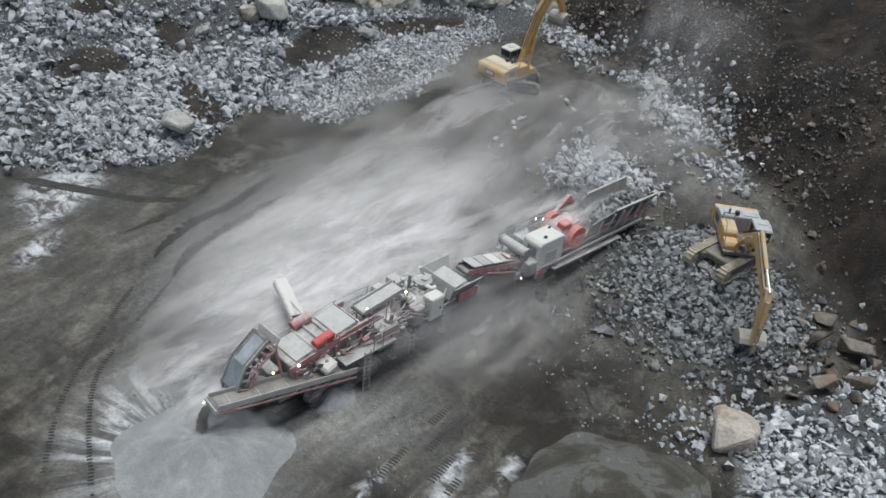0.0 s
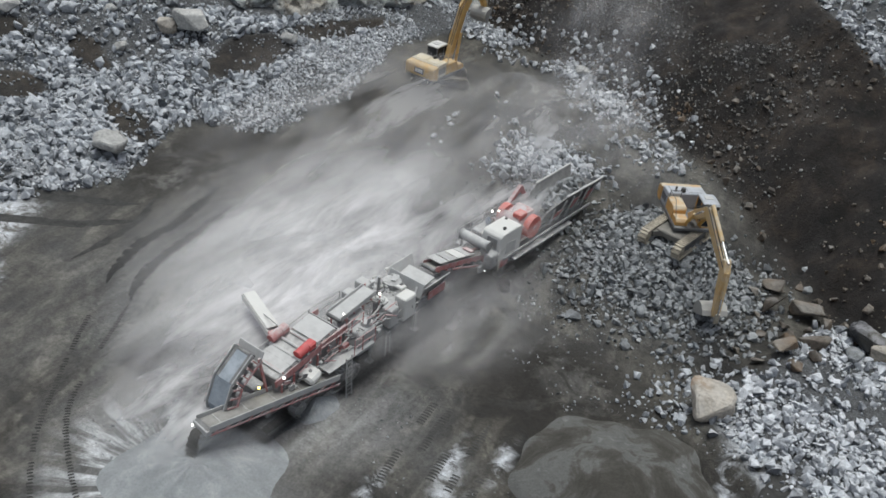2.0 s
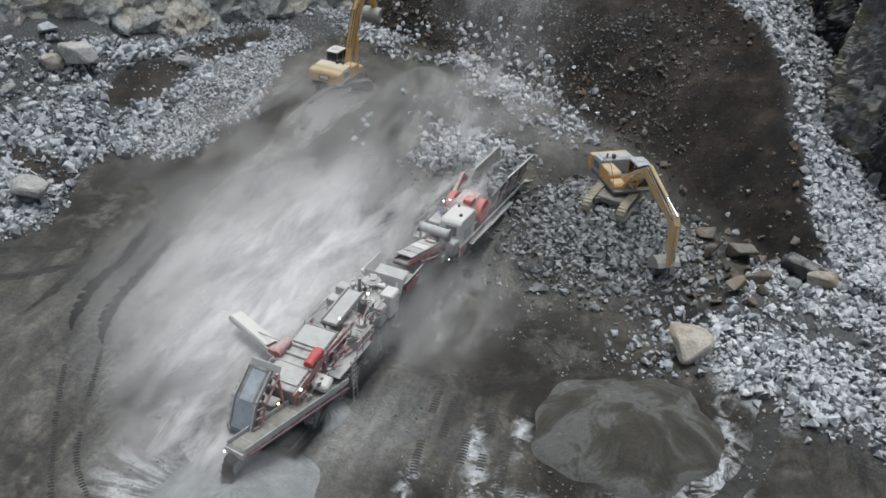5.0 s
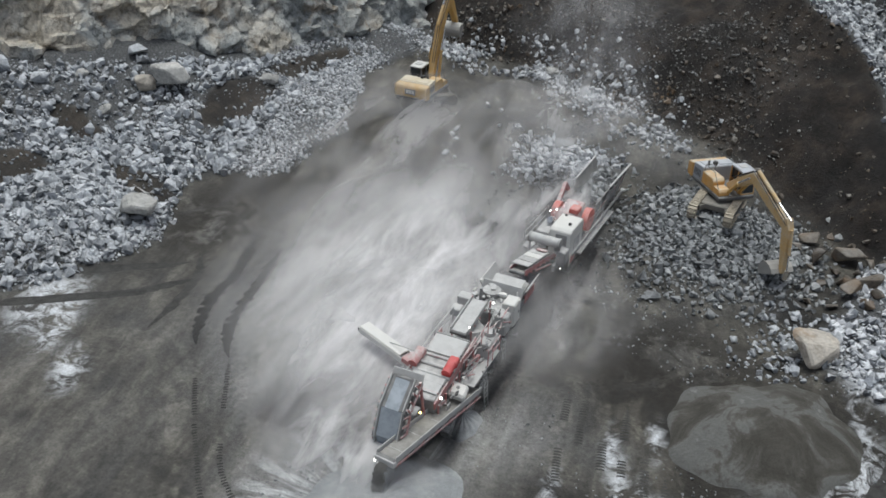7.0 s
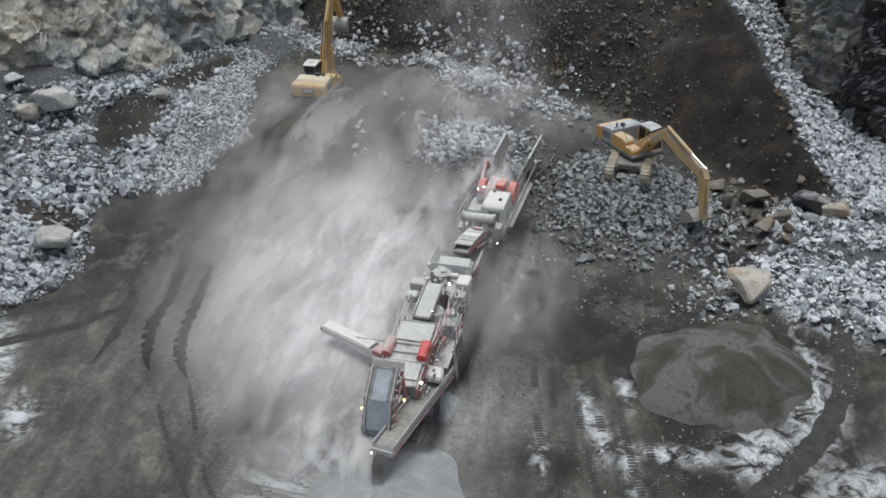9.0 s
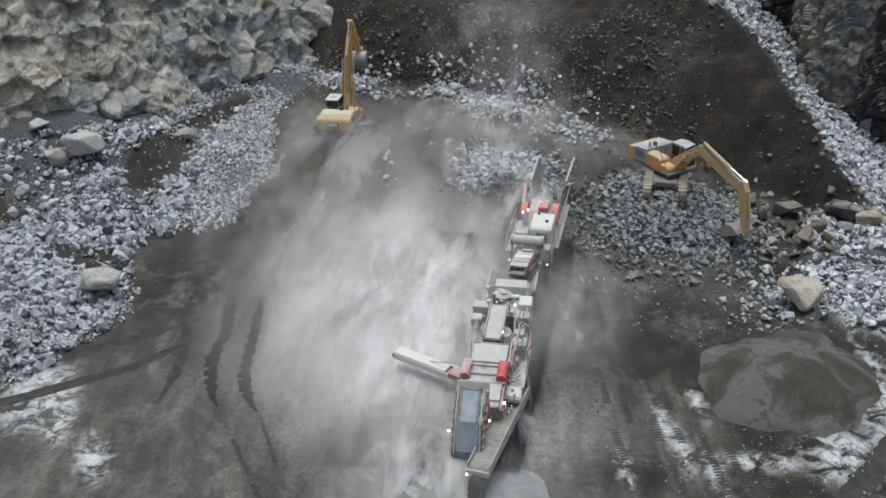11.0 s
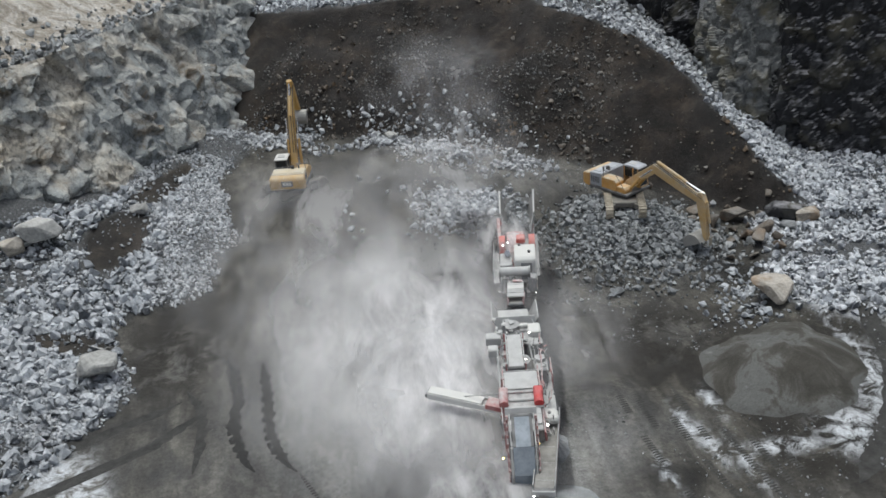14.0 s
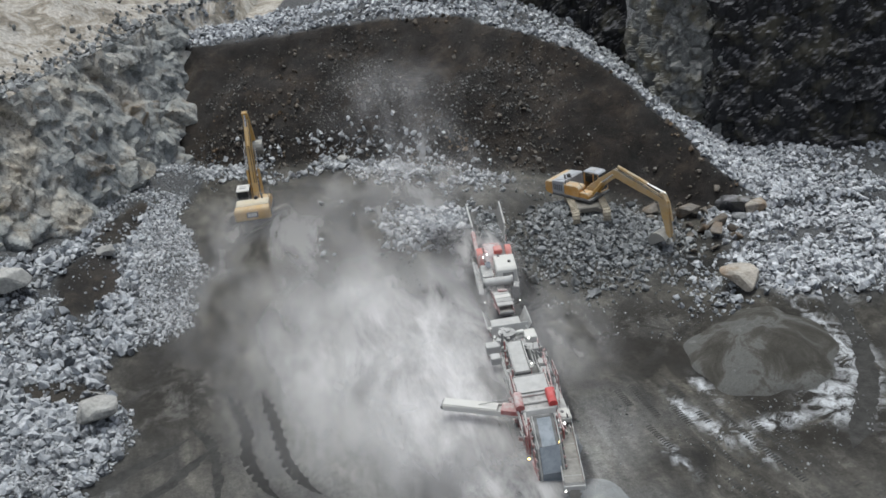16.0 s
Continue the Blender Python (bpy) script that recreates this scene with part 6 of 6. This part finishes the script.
# stones lying in the hopper
HOP_MESHES = [stone_mesh(500 + i, 11, 0.8, M_FEED) for i in range(6)]
for i in range(120):
    rnd = random.Random(900 + i)
    s = rnd.uniform(0.4, 0.85)
    y = rnd.uniform(19.8, 25.2)
    x = 0.3 + rnd.uniform(-1, 1) * 0.9
    z = 2.13 + 0.3 * s + 0.95 * (i / 120) * (1 - 0.6 * abs(x - 0.3)) + 0.32 * abs(x - 0.3)
    ob = new("stone", HOP_MESHES[i % 6])
    ob.matrix_basis = TRAIN @ pose(0, 0, ZJ) @ JAW_SHAPE @ pose(x, y, z, rnd.uniform(0, 360), rnd.uniform(0, 360), 0) @ Matrix.Diagonal((s, s, s * 0.85, 1))
    tagged(ob, "grey shot rock lying in the crusher's hopper", "stone", "stones in the hopper")

# fines falling from the product conveyor
def falling_stream():
    bm = bmn()
    rnd = random.Random(5)
    top = TRAIN @ Vector((0.42, -8.95, 2.55))
    for i in range(3000):
        u = rnd.random() ** 0.8
        c = top + Vector((rnd.gauss(0, 0.085 + 0.03 * u) - 0.05 * u, -0.45 * u ** 0.6 + rnd.gauss(0, 0.05 + 0.03 * u), -1.25 * u * u - 0.15 * u))
        s = rnd.uniform(0.03, 0.075)
        vs = [bm.verts.new(c + Vector(k) * s) for k in ((1, 0, -0.6), (-0.6, 0.8, -0.5), (-0.5, -0.9, -0.4), (0, 0, 1.1))]
        for f in ((0, 1, 2), (0, 3, 1), (1, 3, 2), (2, 3, 0)):
            bm.faces.new([vs[k] for k in f])
    me = bpy.data.meshes.new("falling_fines")
    bm.to_mesh(me)
    bm.free()
    me.materials.append(M_TROUGH)
    tagged(new("falling_fines", me), "stream of dark fines pouring off the conveyor", "fines", kind="stuff")
falling_stream()

def fines_material():
    m, nt, b = mat_new("fresh_fines")
    p = coords(nt)
    c = ramp(nt, noise_n(nt, p, 0.5, 8, 0.7, 0.3), (0.34, (0.24, 0.255, 0.262)), (0.5, (0.30, 0.318, 0.325)), (0.66, (0.40, 0.415, 0.42)))
    c = mixc(nt, 0.5, c, ramp(nt, noise_n(nt, p, 9, 5, 0.75), (0.25, 0.6), (0.75, 1.4)), "MULTIPLY")
    nt.links.new(c, b.inputs["Base Color"])
    b.inputs["Roughness"].default_value = 0.95
    bump(nt, b, noise_n(nt, p, 5, 6, 0.75), 0.5, 0.08)
    return m
M_FINES = fines_material()

def fines_heap(cx, cy, rx, ry, turn, tall, label, seed):
    """A poured cone with slumped folds running down it."""
    n, m = 64, 20
    q = np.repeat(np.arange(m + 1) / m, n)
    a = np.tile(2 * math.pi * np.arange(n) / n, m + 1)
    wide = 1 + 0.07 * np.sin(3 * a + seed) + 0.04 * np.sin(7 * a + 2 * seed)
    u, v = rx * wide * q * np.cos(a), ry * wide * q * np.sin(a)
    ca, sa = math.cos(radians(turn)), math.sin(radians(turn))
    x, y = cx + u * ca - v * sa, cy + u * sa + v * ca
    fold = 0.07 * np.sin(13 * a + 4 * fbm(x, y, 3, 2, seed)) * q * (1 - q) * 4 + 0.25 * fbm(x, y, 1.6, 3, seed + 1) * (1 - q) * np.minimum(1, 5 * q)
    z = fields(x, y)[0] + tall * ((1 - q) ** 1.15 * 0.9 + 0.1 * (1 - q * q)) + tall * fold - 0.04 * (q > 0.97)
    F = [(j * n + i, j * n + (i + 1) % n, (j + 1) * n + (i + 1) % n, (j + 1) * n + i) for j in range(m) for i in range(n)]
    me = mesh_from("fines_heap", np.stack([x, y, z], -1), F, True)
    me.materials.append(M_FINES)
    tagged(new("fines_heap", me), label, "heap", "heaps of fines")
fines_heap(HEAP[0] + 0.4, HEAP[1] + 0.1, 3.9, 4.4, 0, 1.4, "wide cone of blue-grey fines poured beneath the long conveyor", 3)
spill = TRAIN @ Vector((1.45, -2.1, 0))
fines_heap(spill.x, spill.y, 0.95, 1.3, 8, 0.8, "small heap of pale fines spilt beside the crusher", 5)

# black rubber left on the ground
for x, y, s in ((1.95 - 2.05 - 2.0, 14.1, 0.42), (-2.5, 14.5, 0.5)):
    bm = bmn()
    rod(bm, (0, 0, 0), (0, 0, 0.16), s * 0.9, 12, s * 0.7)
    rod(bm, (0.1, 0.05, 0.14), (0.12, 0.05, 0.24), s * 0.6, 10, s * 0.3)
    ob = part("rubber_scrap", bm, M_BLACK, None)
    ob.matrix_basis = pose(x + 0.6, y, height(x + 0.6, y) - 0.02, 4, 3, 40 * x)
    tagged(ob, "black rubber scrap lying on the grit", "scrap", "rubber scraps")

# ---------------------------------------------------------------- hanging dust
def dust_sheet(name, cx, cy, rx, ry, turn, lift, peak, thick, seed, scale, label):
    """A low billowing sheet of dust, thinning to nothing at its edge."""
    n = 60
    u = np.linspace(-1, 1, n)
    U, W = np.meshgrid(u, u)
    ca, sa = math.cos(radians(turn)), math.sin(radians(turn))
    X = cx + U * rx * ca - W * ry * sa
    Y = cy + U * rx * sa + W * ry * ca
    R = np.clip(np.hypot(U, W), 0, 1)
    z, _, _ = fields(X, Y)
    Z = z + lift + peak * (1 - R ** 2) + 0.7 * fbm(X, Y, 6, 3, seed * 11) * (1 - R)
    me = mesh_from(name, np.stack([X, Y, Z], -1).reshape(-1, 3).tolist(), grid_faces(n, n), True)
    add_attr(me, "thick", (1 - sm(R)) ** 0.8)
    me.materials.append(dust_material("hanging_dust_%d" % seed, thick, scale, seed))
    return tagged(new(name, me), label, "dust", kind="stuff")

L_DUST = "thin pale cloud of stone dust drifting off the crushers"
dust_sheet("dust_cloud", -12.5, 10.0, 13.0, 18.5, 14, 0.5, 0.6, 0.9, 1, 0.17, L_DUST)
dust_sheet("dust_cloud", -9.5, 7.0, 10.5, 17, 10, 1.2, 1.0, 0.95, 2, 0.24, L_DUST)
dust_sheet("dust_cloud", -6.8, 2.0, 7.6, 14, 8, 1.3, 1.0, 0.95, 3, 0.32, L_DUST)
dust_sheet("dust_cloud", -6.6, 4.0, 6.5, 13, 6, 0.9, 1.0, 0.95, 9, 0.36, L_DUST)
dust_sheet("dust_cloud", -11.5, 29.5, 12.0, 12.0, -28, 1.8, 1.2, 0.42, 4, 0.34, L_DUST)
dust_sheet("dust_cloud", -3.2, -7.9, 5.2, 5.2, 0, 1.1, 0.9, 0.85, 5, 0.38, L_DUST)
dust_sheet("dust_cloud", -4.8, 17.5, 3.6, 9.0, 8, 1.6, 1.6, 0.75, 7, 0.45, L_DUST)
dust_sheet("dust_cloud", -20.0, 19.0, 14.0, 19.0, 15, 2.2, 0.8, 0.44, 10, 0.22, L_DUST)
dust_sheet("dust_cloud", 0.4, 9.0, 4.6, 9.5, 10, 0.7, 0.5, 0.36, 11, 0.42, L_DUST)

def dust_plume(cx, cy, cz, wide, tall, turn, lean, thick, seed, scale):
    """A rising, rounded billow of dust, thinning to nothing at its edge."""
    n = 40
    u = np.linspace(-1, 1, n)
    U, W = np.meshgrid(u, u)
    R = np.clip(np.hypot(U, W), 0, 1)
    bulge = 1.6 * (1 - R * R) + 0.8 * fbm(U * wide, W * tall, 4, 3, seed)
    ca, sa, cl, sl = math.cos(radians(turn)), math.sin(radians(turn)), math.cos(radians(lean)), math.sin(radians(lean))
    across, up, out = U * wide, W * tall * cl + bulge * sl, W * tall * sl - bulge * cl
    V = np.stack([cx + across * ca - out * sa, cy + across * sa + out * ca, cz + up], -1)
    me = mesh_from("dust_plume", V.reshape(-1, 3), grid_faces(n, n), True)
    add_attr(me, "thick", (1 - sm(R)) ** 0.8)
    me.materials.append(dust_material("rising_dust_%d" % seed, thick, scale, seed))
    return tagged(new("dust_plume", me), "thin grey dust rising from the jaw crusher", "dust", kind="stuff")

dust_plume(-9.5, 32.0, 6.0, 6.5, 5.5, 15, 35, 0.40, 22, 0.32)
dust_plume(-12.5, 37.5, 9.5, 8.0, 5.5, 10, 30, 0.36, 23, 0.28)
